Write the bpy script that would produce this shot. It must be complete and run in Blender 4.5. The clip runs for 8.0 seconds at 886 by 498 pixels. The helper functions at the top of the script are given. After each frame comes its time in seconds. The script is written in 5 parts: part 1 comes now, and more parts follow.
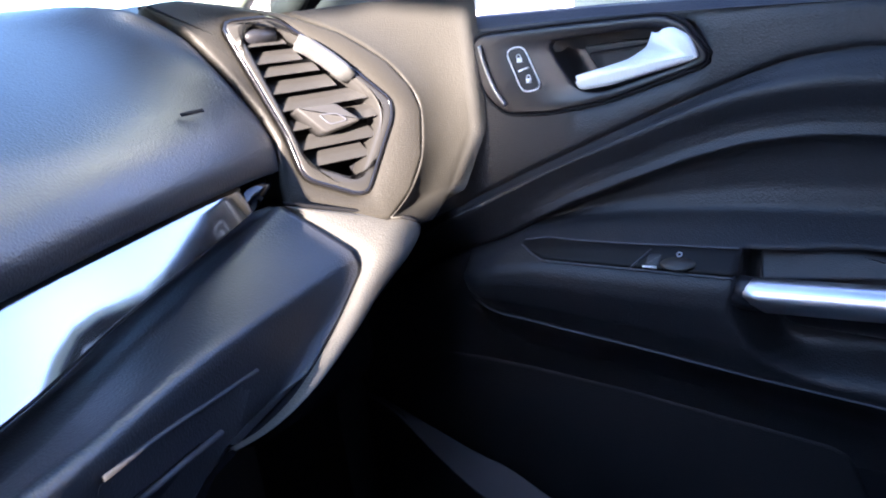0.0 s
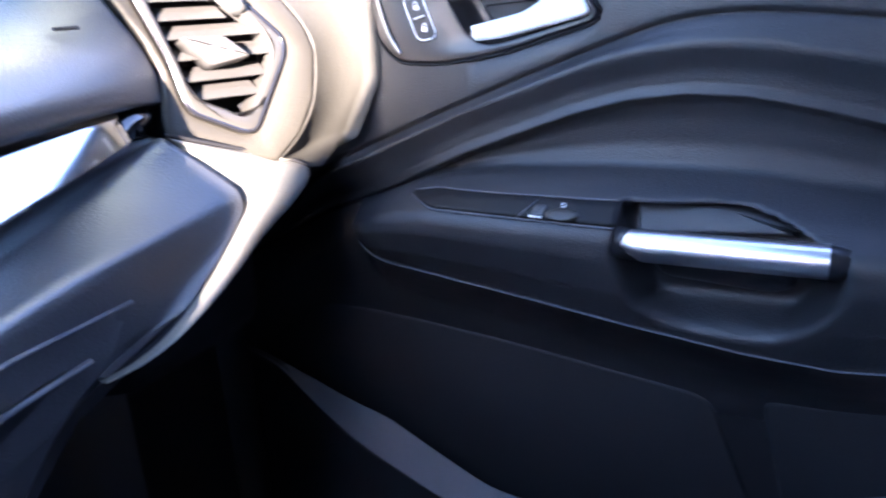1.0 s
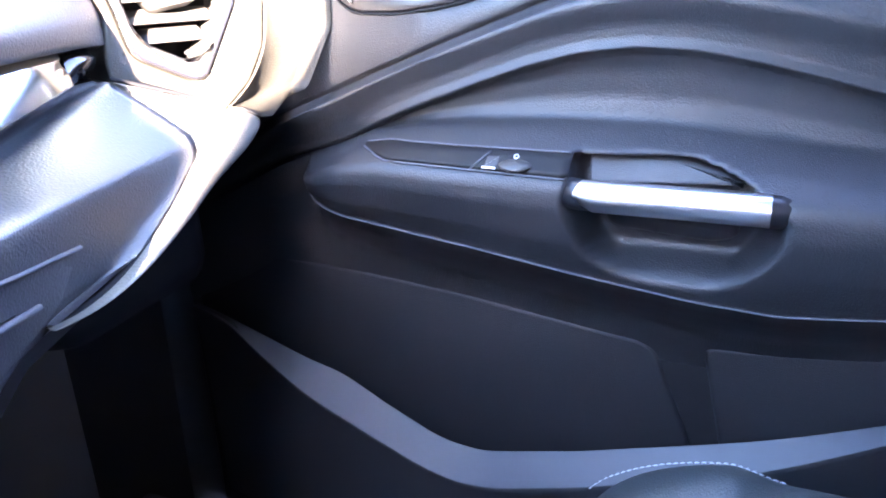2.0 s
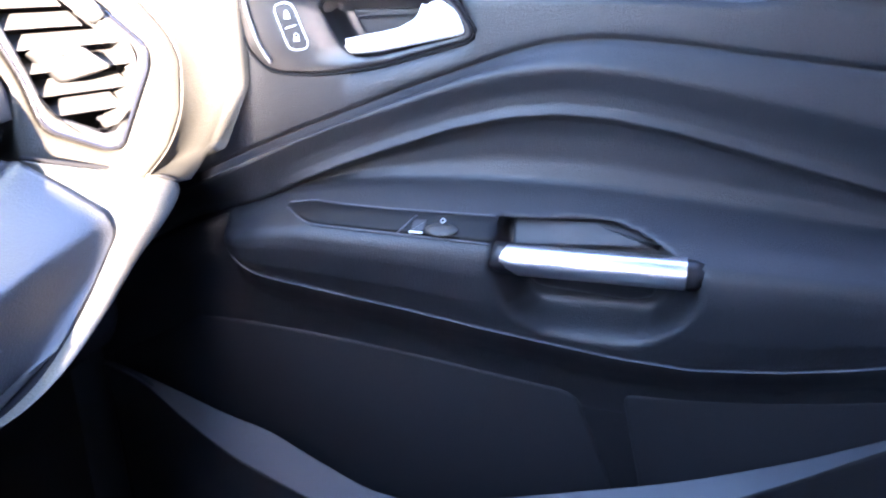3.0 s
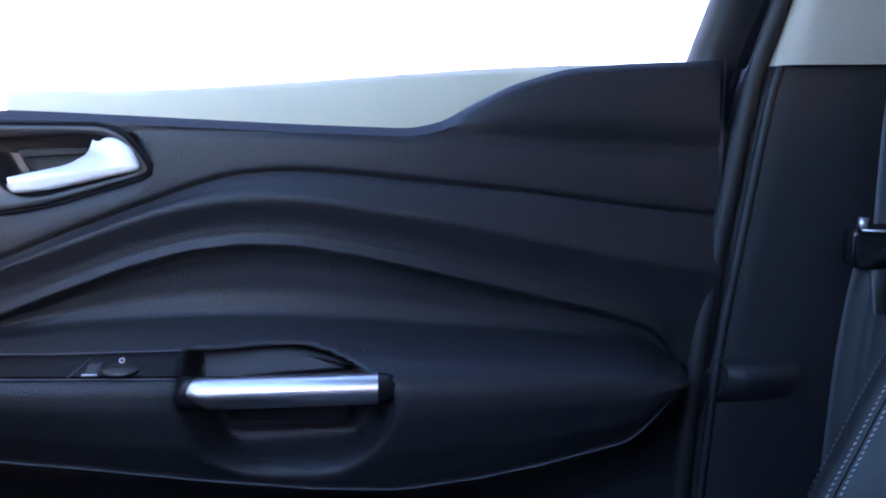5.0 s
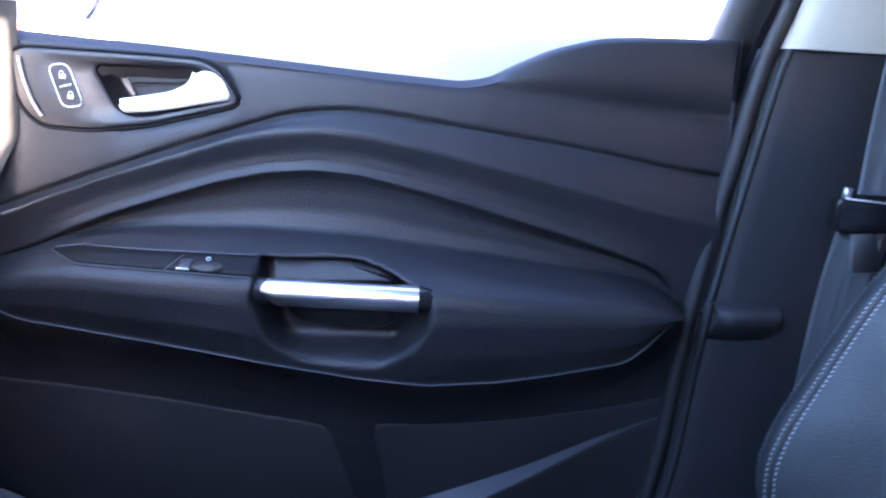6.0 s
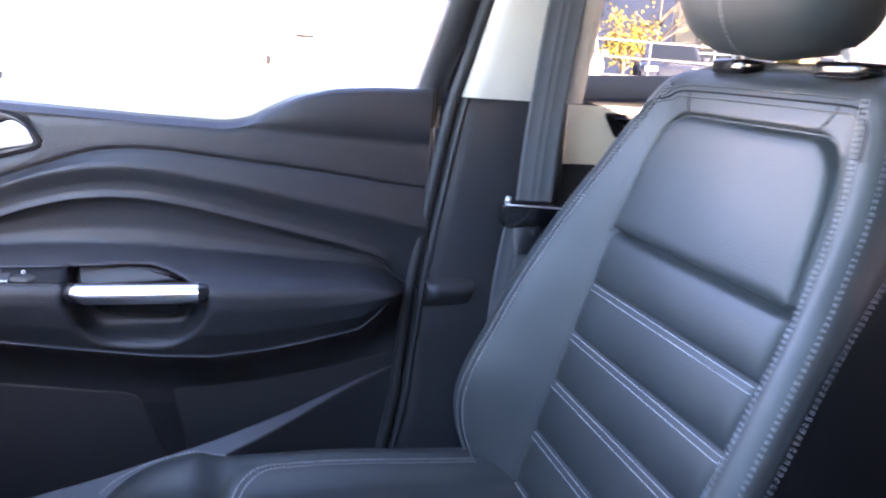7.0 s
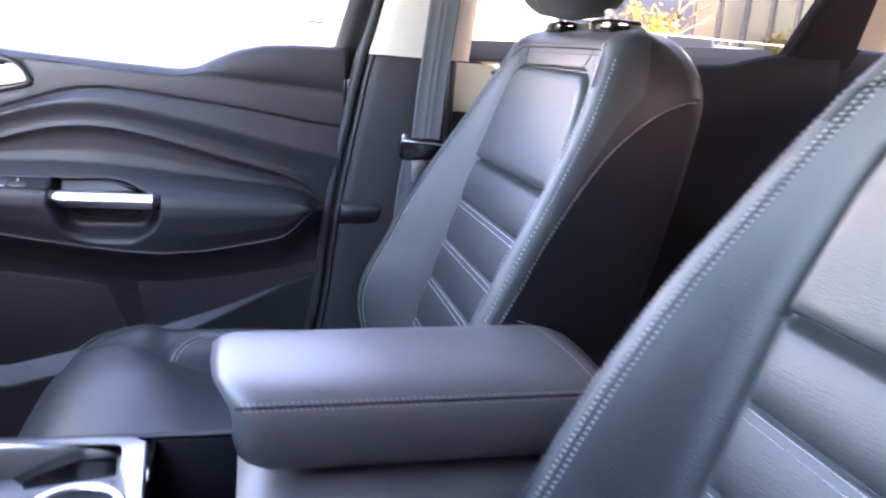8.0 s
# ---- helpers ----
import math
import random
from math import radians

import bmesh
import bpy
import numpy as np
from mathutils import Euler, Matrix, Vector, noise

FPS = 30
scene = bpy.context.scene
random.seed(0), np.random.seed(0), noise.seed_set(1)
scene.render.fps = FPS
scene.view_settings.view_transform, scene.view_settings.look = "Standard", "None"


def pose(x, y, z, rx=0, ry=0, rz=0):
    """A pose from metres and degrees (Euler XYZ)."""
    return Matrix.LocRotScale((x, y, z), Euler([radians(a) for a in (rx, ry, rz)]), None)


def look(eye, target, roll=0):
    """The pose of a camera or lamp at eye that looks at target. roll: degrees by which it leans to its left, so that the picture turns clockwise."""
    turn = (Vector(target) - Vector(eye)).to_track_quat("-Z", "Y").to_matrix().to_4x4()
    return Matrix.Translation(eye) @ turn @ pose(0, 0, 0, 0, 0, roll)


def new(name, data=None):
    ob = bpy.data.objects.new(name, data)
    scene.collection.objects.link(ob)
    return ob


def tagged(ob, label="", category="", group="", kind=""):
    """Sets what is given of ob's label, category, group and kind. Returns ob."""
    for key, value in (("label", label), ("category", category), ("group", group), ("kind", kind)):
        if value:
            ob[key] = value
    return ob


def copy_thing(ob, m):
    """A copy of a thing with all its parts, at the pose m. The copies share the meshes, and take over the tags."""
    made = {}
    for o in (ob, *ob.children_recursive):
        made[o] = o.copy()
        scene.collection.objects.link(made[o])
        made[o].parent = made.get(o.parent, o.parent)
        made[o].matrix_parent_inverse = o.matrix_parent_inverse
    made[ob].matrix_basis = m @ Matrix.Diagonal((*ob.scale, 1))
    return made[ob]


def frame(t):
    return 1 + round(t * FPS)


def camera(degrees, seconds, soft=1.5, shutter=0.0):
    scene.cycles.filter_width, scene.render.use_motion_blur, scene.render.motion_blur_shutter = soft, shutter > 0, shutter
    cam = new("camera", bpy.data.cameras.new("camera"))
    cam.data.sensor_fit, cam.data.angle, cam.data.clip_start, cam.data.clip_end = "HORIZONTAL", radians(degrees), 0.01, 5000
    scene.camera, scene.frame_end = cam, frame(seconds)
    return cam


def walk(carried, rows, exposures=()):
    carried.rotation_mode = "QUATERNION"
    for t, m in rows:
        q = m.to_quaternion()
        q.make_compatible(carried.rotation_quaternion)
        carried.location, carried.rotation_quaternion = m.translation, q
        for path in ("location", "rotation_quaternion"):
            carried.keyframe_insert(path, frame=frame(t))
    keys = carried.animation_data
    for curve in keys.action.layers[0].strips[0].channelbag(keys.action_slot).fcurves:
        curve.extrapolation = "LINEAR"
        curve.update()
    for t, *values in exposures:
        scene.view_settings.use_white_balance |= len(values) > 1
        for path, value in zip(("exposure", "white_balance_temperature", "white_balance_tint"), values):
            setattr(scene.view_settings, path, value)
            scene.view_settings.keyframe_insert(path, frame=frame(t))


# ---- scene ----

# The camera and its walk: x to the passenger side, y to the car's nose, z up from the cabin floor.
cam = camera(59.8, 8.0, soft=2.0, shutter=0.4)
PATH = [
    (0, (0.065, 0.35, 0.819), (1.632, 1.454, 0.25), -8.0),
    (0.5, (0.056, 0.358, 0.812), (1.661, 1.392, 0.217), -6.1),
    (1, (0.058, 0.347, 0.792), (1.745, 1.203, 0.144), -3.6),
    (1.2, (0.065, 0.35, 0.787), (1.787, 1.122, 0.126), -2.5),
    (2.3, (0.043, 0.356, 0.78), (1.765, 1.054, 0.041), -2.1),
    (2.5, (0.048, 0.359, 0.785), (1.795, 1.019, 0.067), -2.1),
    (3, (0.054, 0.38, 0.832), (1.855, 0.843, 0.094), -0.6),
    (3.5, (0.026, 0.367, 0.83), (1.912, 0.699, 0.254), 1.7),
    (4, (0.054, 0.338, 0.828), (2.001, 0.459, 0.387), -0.6),
    (4.2, (0.051, 0.332, 0.817), (2.011, 0.362, 0.421), -1.3),
    (5.3, (0.029, 0.34, 0.757), (2.005, 0.142, 0.519), -0.1),
    (5.5, (0.013, 0.349, 0.747), (1.99, 0.213, 0.471), 0.3),
    (6, (-0.071, 0.356, 0.773), (1.891, 0.238, 0.4), 3.8),
    (6.5, (-0.145, 0.329, 0.851), (1.744, -0.101, 0.357), 4.1),
    (7, (-0.333, 0.299, 0.891), (1.534, -0.241, 0.42), 4.0),
    (7.5, (-0.493, 0.265, 0.881), (1.366, -0.301, 0.407), 3.9),
    (8, (-0.656, 0.185, 0.861), (1.218, -0.308, 0.365), 4.8),
]
walk(cam, [(t, look(eye, target, roll)) for t, eye, target, roll in PATH],
     exposures=[(0.0, 4.10, 5500, 41), (1.0, 5.20, 5550, 43), (2.4, 7.05, 6000, 45), (3.0, 6.15, 5750, 42), (3.5, 6.08, 5500, 43), (4.0, 4.30, 5600, 44),
                (4.6, 4.20, 5550, 41), (5.5, 4.72, 5500, 46), (6.0, 5.58, 5600, 46), (6.5, 6.40, 6300, 48), (7.0, 5.90, 6500, 48), (7.5, 5.85, 6500, 46), (8.0, 6.18, 7000, 50)])

# ---- light ----
SUN_WAY = Vector((-0.93, -0.25, 0.22)).normalized()
world = bpy.data.worlds.new("daylight")
scene.world = world
world.use_nodes = True
wn = world.node_tree.nodes
sky = wn.new("ShaderNodeTexSky")
sky.sky_type = "NISHITA"
sky.sun_disc = False
sky.sun_elevation = math.asin(SUN_WAY.z)
sky.sun_rotation = math.atan2(SUN_WAY.x, SUN_WAY.y)
sky.air_density = 1.0
sky.dust_density = 1.2
sky.ozone_density = 1.2
wn["Background"].inputs["Strength"].default_value = 0.085
world.node_tree.links.new(sky.outputs["Color"], wn["Background"].inputs["Color"])
sun = new("sun", bpy.data.lights.new("sun", "SUN"))
sun.data.energy = 4.2
sun.data.angle = radians(0.6)
sun.data.color = (1.0, 0.91, 0.57)
sun.matrix_world = look(SUN_WAY * 20, (0, 0, 0))


# ---- materials ----
def material(name, colour, rough=0.5, metal=0.0, grain=0.0, grain_scale=600.0, blotch=0.15, blotch_scale=9.0,
             cells=False, coat=0.0, spec=0.5, sheen=0.0, transmission=0.0):
    """A surface with grain (bump) and a slow variation in tone and gloss, in object space metres."""
    m = bpy.data.materials.new(name)
    m.use_nodes = True
    nt = m.node_tree
    b = nt.nodes["Principled BSDF"]
    b.inputs["Metallic"].default_value = metal
    b.inputs["Specular IOR Level"].default_value = spec
    b.inputs["Coat Weight"].default_value = coat
    b.inputs["Coat Roughness"].default_value = 0.08
    b.inputs["Sheen Weight"].default_value = sheen
    b.inputs["Transmission Weight"].default_value = transmission
    tc = nt.nodes.new("ShaderNodeTexCoord")
    slow = nt.nodes.new("ShaderNodeTexNoise")
    slow.inputs["Scale"].default_value = blotch_scale
    slow.inputs["Detail"].default_value = 5
    nt.links.new(tc.outputs["Object"], slow.inputs["Vector"])
    mix = nt.nodes.new("ShaderNodeMix")
    mix.data_type = "RGBA"
    mix.inputs["A"].default_value = (*[c * (1 - blotch) for c in colour], 1)
    mix.inputs["B"].default_value = (*[min(1, c * (1 + blotch)) for c in colour], 1)
    nt.links.new(slow.outputs["Fac"], mix.inputs["Factor"])
    nt.links.new(mix.outputs["Result"], b.inputs["Base Color"])
    ramp = nt.nodes.new("ShaderNodeMapRange")
    ramp.inputs["From Min"].default_value = 0.25
    ramp.inputs["From Max"].default_value = 0.75
    ramp.inputs["To Min"].default_value = max(0.02, rough - 0.05)
    ramp.inputs["To Max"].default_value = min(1, rough + 0.05)
    nt.links.new(slow.outputs["Fac"], ramp.inputs["Value"])
    nt.links.new(ramp.outputs["Result"], b.inputs["Roughness"])
    if grain > 0:
        if cells:
            g = nt.nodes.new("ShaderNodeTexVoronoi")
            g.feature = "SMOOTH_F1"
            out = g.outputs["Distance"]
        else:
            g = nt.nodes.new("ShaderNodeTexNoise")
            g.inputs["Detail"].default_value = 3
            out = g.outputs["Fac"]
        g.inputs["Scale"].default_value = grain_scale
        nt.links.new(tc.outputs["Object"], g.inputs["Vector"])
        bump = nt.nodes.new("ShaderNodeBump")
        bump.inputs["Strength"].default_value = grain
        bump.inputs["Distance"].default_value = 0.0006
        nt.links.new(out, bump.inputs["Height"])
        nt.links.new(bump.outputs["Normal"], b.inputs["Normal"])
    return m


def glass_material(name, tint=(1, 1, 1), gloss=0.06):
    m = bpy.data.materials.new(name)
    m.use_nodes = True
    nt = m.node_tree
    nt.nodes.remove(nt.nodes["Principled BSDF"])
    clear = nt.nodes.new("ShaderNodeBsdfTransparent")
    clear.inputs["Color"].default_value = (*tint, 1)
    shine = nt.nodes.new("ShaderNodeBsdfGlossy")
    shine.inputs["Roughness"].default_value = 0.02
    mix = nt.nodes.new("ShaderNodeMixShader")
    mix.inputs["Fac"].default_value = gloss
    nt.links.new(clear.outputs["BSDF"], mix.inputs[1])
    nt.links.new(shine.outputs["BSDF"], mix.inputs[2])
    nt.links.new(mix.outputs["Shader"], nt.nodes["Material Output"].inputs["Surface"])
    return m


M_DOOR = material("soft_black_trim", (0.0168, 0.0175, 0.0205), 0.46, spec=0.44, grain=0.6, grain_scale=800, cells=True)
M_FIELD = material("matt_lower_trim", (0.0145, 0.015, 0.018), 0.6, grain=0.5, grain_scale=900, cells=True, spec=0.35)
M_PLASTIC = material("hard_black_plastic", (0.024, 0.025, 0.029), 0.52, grain=0.4, grain_scale=1100, cells=True)
M_DASH = material("grained_dash_skin", (0.044, 0.045, 0.049), 0.38, spec=0.85, grain=0.45, grain_scale=640, cells=True)
# dash skin once more, lightened to stand for strong sun
M_SUN_CAP = material("sun_pale_end_cap", (0.125, 0.118, 0.102), 0.5, grain=0.5, grain_scale=650, cells=True)
M_PANEL = material("brown_black_vent_panel", (0.027, 0.0245, 0.0200), 0.50, spec=0.35, grain=0.45, grain_scale=900, cells=True)
M_VENT = material("grained_vent_panel", (0.033, 0.031, 0.0265), 0.50, spec=0.35, grain=0.45, grain_scale=900, cells=True)
M_LEATHER = material("black_leather", (0.029, 0.0355, 0.0365), 0.47, grain=0.5, grain_scale=700, cells=True, blotch=0.2, spec=0.65)
# the same seat leather, darkened to stand for shade on the shoulder
M_SHADE_LEATHER = material("shade_dark_leather", (0.0125, 0.0125, 0.014), 0.46, grain=0.5, grain_scale=700, cells=True, blotch=0.2, spec=0.5)
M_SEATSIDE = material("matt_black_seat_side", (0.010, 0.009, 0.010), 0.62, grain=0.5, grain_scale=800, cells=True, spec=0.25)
M_PERF = material("black_leather_insert", (0.030, 0.030, 0.032), 0.55, grain=0.5, grain_scale=900, cells=True, blotch=0.2)
# smooth leather, lightened and warmed to stand for light bounced onto it
M_LID = material("bounce_tinted_leather", (0.108, 0.099, 0.100), 0.42, grain=0.4, grain_scale=800, cells=True, blotch=0.15, spec=1.0)
M_GLOSS = material("gloss_black", (0.008, 0.008, 0.01), 0.12, coat=0.6)
M_SATIN_BLACK = material("satin_black", (0.014, 0.014, 0.017), 0.35, grain=0.1)
M_PLATE = material("matt_black_switch_plate", (0.006, 0.006, 0.007), 0.5, grain=0.2, grain_scale=900, spec=0.2)
M_CHROME = material("satin_chrome", (0.78, 0.78, 0.80), 0.30, metal=1.0, blotch=0.04)
M_BRIGHT = material("bright_silver_handle", (0.88, 0.88, 0.89), 0.38, metal=0.1, blotch=0.03)
M_STRIP = material("polished_decor_strip", (0.37, 0.385, 0.41), 0.07, metal=1.0, blotch=0.05)
M_SILVER = material("silver_paint", (0.36, 0.36, 0.36), 0.3, metal=0.7, blotch=0.05, grain=0.1)
M_FRAME = material("warm_grey_vent_frame", (0.042, 0.040, 0.037), 0.35, metal=0.3, grain=0.1)
# pale warm colour that stands in for sunlight on the trim
M_SUN_PALE = material("sun_pale_trim", (0.66, 0.61, 0.46), 0.6, grain=0.4, grain_scale=500)
M_SLAT = material("grey_slat_plastic", (0.042, 0.040, 0.038), 0.45, grain=0.2, grain_scale=900)
M_GREYGLOSS = material("glossy_grey_lever", (0.07, 0.07, 0.068), 0.2, coat=0.3)
M_RUBBER = material("black_rubber", (0.02, 0.02, 0.022), 0.6, grain=0.2, grain_scale=300)
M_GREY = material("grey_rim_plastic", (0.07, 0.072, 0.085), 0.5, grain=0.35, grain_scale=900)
M_BEIGE = material("light_beige_trim", (0.62, 0.57, 0.5), 0.65, grain=0.4, grain_scale=900, blotch=0.06)
M_CLOTH = material("beige_headliner", (0.42, 0.39, 0.35), 0.9, grain=0.6, grain_scale=1500, blotch=0.06)
M_BELT = material("grey_webbing", (0.085, 0.09, 0.1), 0.6, grain=0.8, grain_scale=1300, sheen=0.3)
# thread with the same bounced pink light in its colour
M_LIDTHREAD = material("bounce_tinted_thread", (0.42, 0.37, 0.38), 0.7, blotch=0.2, blotch_scale=300)
M_THREAD = material("pale_thread", (0.46, 0.46, 0.48), 0.7, blotch=0.2, blotch_scale=300)
M_ICON = material("white_print", (0.8, 0.8, 0.82), 0.5, blotch=0.02)
M_SIDE = material("unseen_side_wall", (0.145, 0.135, 0.15), 0.8, grain=0.4, grain_scale=700)
# rear trims, darkened and dulled so the colour carries the rear shade
M_REAR = material("shade_dark_rear_trim", (0.010, 0.010, 0.012), 0.7, grain=0.4, grain_scale=900, cells=True, spec=0.2)
M_REARDOOR = material("shade_dark_rear_door", (0.014, 0.014, 0.0155), 0.7, grain=0.6, grain_scale=700, cells=True, spec=0.2)
M_CARPET = material("black_carpet", (0.0640, 0.0640, 0.0736), 0.95, grain=1.0, grain_scale=900, sheen=0.2)
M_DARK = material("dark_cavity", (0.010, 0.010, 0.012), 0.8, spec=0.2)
M_PRIVACY = glass_material("privacy_glass", (0.16, 0.165, 0.17), 0.06)
M_SCREEN = glass_material("green_tinted_windscreen", (0.69, 0.90, 0.84), 0.06)
M_GLASS = glass_material("window_glass", (0.93, 0.96, 0.95), 0.05)
M_ASPHALT = material("pale_asphalt", (0.3, 0.29, 0.28), 0.9, grain=0.6, grain_scale=120, blotch=0.25, blotch_scale=0.6)


# ---- mesh helpers ----
def link(name, bm, mat, parent=None, label="", smooth=True):
    """One mesh object from a bmesh."""
    bmesh.ops.recalc_face_normals(bm, faces=bm.faces)
    me = bpy.data.meshes.new(name)
    bm.to_mesh(me)
    bm.free()
    for p in me.polygons:
        p.use_smooth = smooth
    me.materials.append(mat)
    ob = new(name, me)
    if parent:
        ob.parent = parent
    if label:
        ob["label"] = label
    return ob


def part(name, bm, mat, parent, label="", smooth=True):
    return link(name, bm, mat, parent, label, smooth)


def thing(name, label, category, group="", kind=""):
    return tagged(new(name), label, category, group, kind)


def grid_mesh(points, close_u=False, close_v=False, caps=False):
    """A bmesh from rows of points."""
    bm = bmesh.new()
    vs = [[bm.verts.new(p) for p in row] for row in points]
    nr, nc = len(vs), len(vs[0])
    for i in range(nr if close_v else nr - 1):
        for j in range(nc if close_u else nc - 1):
            a, b = vs[i], vs[(i + 1) % nr]
            try:
                bm.faces.new((a[j], a[(j + 1) % nc], b[(j + 1) % nc], b[j]))
            except ValueError:
                pass
    if caps:
        for row in (vs[0], vs[-1]):
            try:
                bm.faces.new(row)
            except ValueError:
                pass
    return bm


def box_mesh(lo, hi, bevel=0.004, seg=2):
    bm = bmesh.new()
    bmesh.ops.create_cube(bm, size=1)
    lo, hi = Vector(lo), Vector(hi)
    for v in bm.verts:
        v.co = Vector([(lo[i] + hi[i]) / 2 + v.co[i] * (hi[i] - lo[i]) for i in range(3)])
    if bevel:
        bmesh.ops.bevel(bm, geom=bm.edges[:], offset=bevel, segments=seg, affect="EDGES", profile=0.5)
    return bm


def rounded(poly, r, seg=5):
    """A polygon with its corners rounded by about r."""
    out = []
    n = len(poly)
    for i in range(n):
        p, a, b = Vector(poly[i]), Vector(poly[i - 1]), Vector(poly[(i + 1) % n])
        da, db = (a - p), (b - p)
        k = min(r, da.length * 0.45, db.length * 0.45)
        s, e = p + da.normalized() * k, p + db.normalized() * k
        for j in range(seg + 1):
            t = j / seg
            out.append(s * (1 - t) ** 2 + p * 2 * t * (1 - t) + e * t * t)
    return out


def plate_mesh(outline, to3d, depth, edge=0.002, hole=None):
    """A plate from a 2D outline, face towards +w: to3d(u, v, w). Rounded rim; a hole goes through, point for point."""
    c = sum((Vector(p) for p in outline), Vector((0, 0))) / len(outline)
    rings = []

    def shrink(pts, d, cen):
        res = []
        n = len(pts)
        for i in range(n):
            t = (Vector(pts[(i + 1) % n]) - Vector(pts[i - 1]))
            if t.length < 1e-9:
                res.append(Vector(pts[i]))
                continue
            nrm = Vector((-t.y, t.x)).normalized()
            if nrm.dot(cen - Vector(pts[i])) < 0:
                nrm = -nrm
            res.append(Vector(pts[i]) + nrm * d)
        return res
    rings.append([to3d(p[0], p[1], -depth) for p in outline])
    for k in range(4):
        a = k / 3 * math.pi / 2
        q = shrink(outline, edge * (1 - math.cos(a)), c)
        rings.append([to3d(p[0], p[1], -edge + edge * math.sin(a)) for p in q])
    if hole:
        rings.append([to3d(p[0], p[1], 0) for p in shrink(hole, -edge, c)])
        rings.append([to3d(p[0], p[1], -edge) for p in hole])
        rings.append([to3d(p[0], p[1], -depth) for p in hole])
        return grid_mesh(rings, close_u=True)
    bm = grid_mesh(rings, close_u=True)
    bm.verts.ensure_lookup_table()
    n = len(outline)
    bm.faces.new(bm.verts[-n:])
    bm.faces.new(bm.verts[:n])
    return bm


def tube_mesh(path, r, sides=8, flat=1.0, up=(0, 0, 1), closed=False, caps=True):
    """A tube along points; flat scales it along up."""
    path = [Vector(p) for p in path]
    rows = []
    n = len(path)
    for i, p in enumerate(path):
        a = path[i - 1] if (i > 0 or closed) else p
        b = path[(i + 1) % n] if (i < n - 1 or closed) else p
        t = (b - a).normalized()
        s = t.cross(Vector(up))
        s = s.normalized() if s.length > 1e-6 else Vector((1, 0, 0))
        w = s.cross(t).normalized()
        rr = r(i / max(1, n - 1)) if callable(r) else r
        rows.append([p + (s * math.cos(k / sides * 2 * math.pi) + w * flat * math.sin(k / sides * 2 * math.pi)) * rr
                     for k in range(sides)])
    return grid_mesh(rows, close_u=True, close_v=closed, caps=caps and not closed)


def smooth_line(points, n, closed=False):
    """n points along a Catmull-Rom curve."""
    P = [Vector(p) for p in points]
    m = len(P)
    out = []
    spans = m if closed else m - 1
    for k in range(n):
        f = k / (n if closed else n - 1) * spans
        i = min(int(f), spans - 1)
        t = f - i
        g = (lambda j: P[j % m]) if closed else (lambda j: P[max(0, min(m - 1, j))])
        a, b, c, d = g(i - 1), g(i), g(i + 1), g(i + 2)
        out.append(0.5 * ((2 * b) + (c - a) * t + (2 * a - 5 * b + 4 * c - d) * t * t + (3 * b - a - 3 * c + d) * t ** 3))
    return out


def curve_fn(points, blur=0.012):
    """A smooth function through (at, value) points."""
    pts = sorted(points)
    xs = np.array([p[0] for p in pts])
    ys = np.array([p[1] for p in pts])
    g = np.arange(xs[0] - 0.06, xs[-1] + 0.06, 0.002)
    v = np.interp(g, xs, ys)
    k = np.exp(-0.5 * (np.arange(-20, 21) * 0.002 / blur) ** 2)
    k /= k.sum()
    v = np.convolve(np.pad(v, 20, mode="edge"), k, mode="valid")
    return lambda q: np.interp(q, g, v)


def smoothstep(a, b, x):
    t = np.clip((x - a) / (b - a), 0, 1)
    return t * t * (3 - 2 * t)


def stitches(path, normal_fn, parent, length=0.0042, gap=0.0018, r=0.0007, name="stitching", lean=0.0, thread=None):
    """A run of small thread stitches along a path."""
    path = [Vector(p) for p in path]
    bm = bmesh.new()
    acc, i = 0.0, 0
    cum = [0.0]
    for a, b in zip(path, path[1:]):
        cum.append(cum[-1] + (b - a).length)

    def at(s):
        k = int(np.searchsorted(cum, s)) - 1
        k = max(0, min(len(path) - 2, k))
        f = (s - cum[k]) / max(1e-9, cum[k + 1] - cum[k])
        return path[k].lerp(path[k + 1], f)
    s = 0.0
    while s + length < cum[-1]:
        a, b = at(s), at(s + length)
        n = Vector(normal_fn(a)).normalized()
        t = (b - a).normalized()
        w = t.cross(n).normalized()
        if lean:
            b = b + w * lean
            a = a - w * lean
        ring = []
        for p, k in ((a, 0.5), (a.lerp(b, 0.25), 1), (a.lerp(b, 0.75), 1), (b, 0.5)):
            h = n * (r * (0.9 if k == 1 else 0.1))
            ring.append([bm.verts.new(p + h + w * r * k), bm.verts.new(p + h + n * r * k), bm.verts.new(p + h - w * r * k)])
        for q, e in zip(ring, ring[1:]):
            bm.faces.new((q[0], q[1], e[1], e[0]))
            bm.faces.new((q[1], q[2], e[2], e[1]))
        s += length + gap
    return part(name, bm, thread or M_THREAD, parent, "row of pale grey thread stitches")


# ---- front passenger door ----
Z_BELT = curve_fn([(1.0, .832), (.80, .823), (.60, .815), (.40, .804), (.30, .800), (.27, .806), (.25, .818), (.21, .838),
                   (.165, .851), (.11, .856), (.02, .859)], 0.007)
Z_S = curve_fn([(1.0, .80), (.60, .797), (.28, .793), (.19, .784), (.02, .775)])
Z_A = curve_fn([(1.0, .535), (.82, .614), (.76, .640), (.70, .666), (.64, .690), (.587, .711), (.535, .730), (.485, .748),
                (.455, .756), (.41, .760), (.36, .757), (.29, .749), (.19, .738), (.087, .723), (.02, .716)], 0.010)
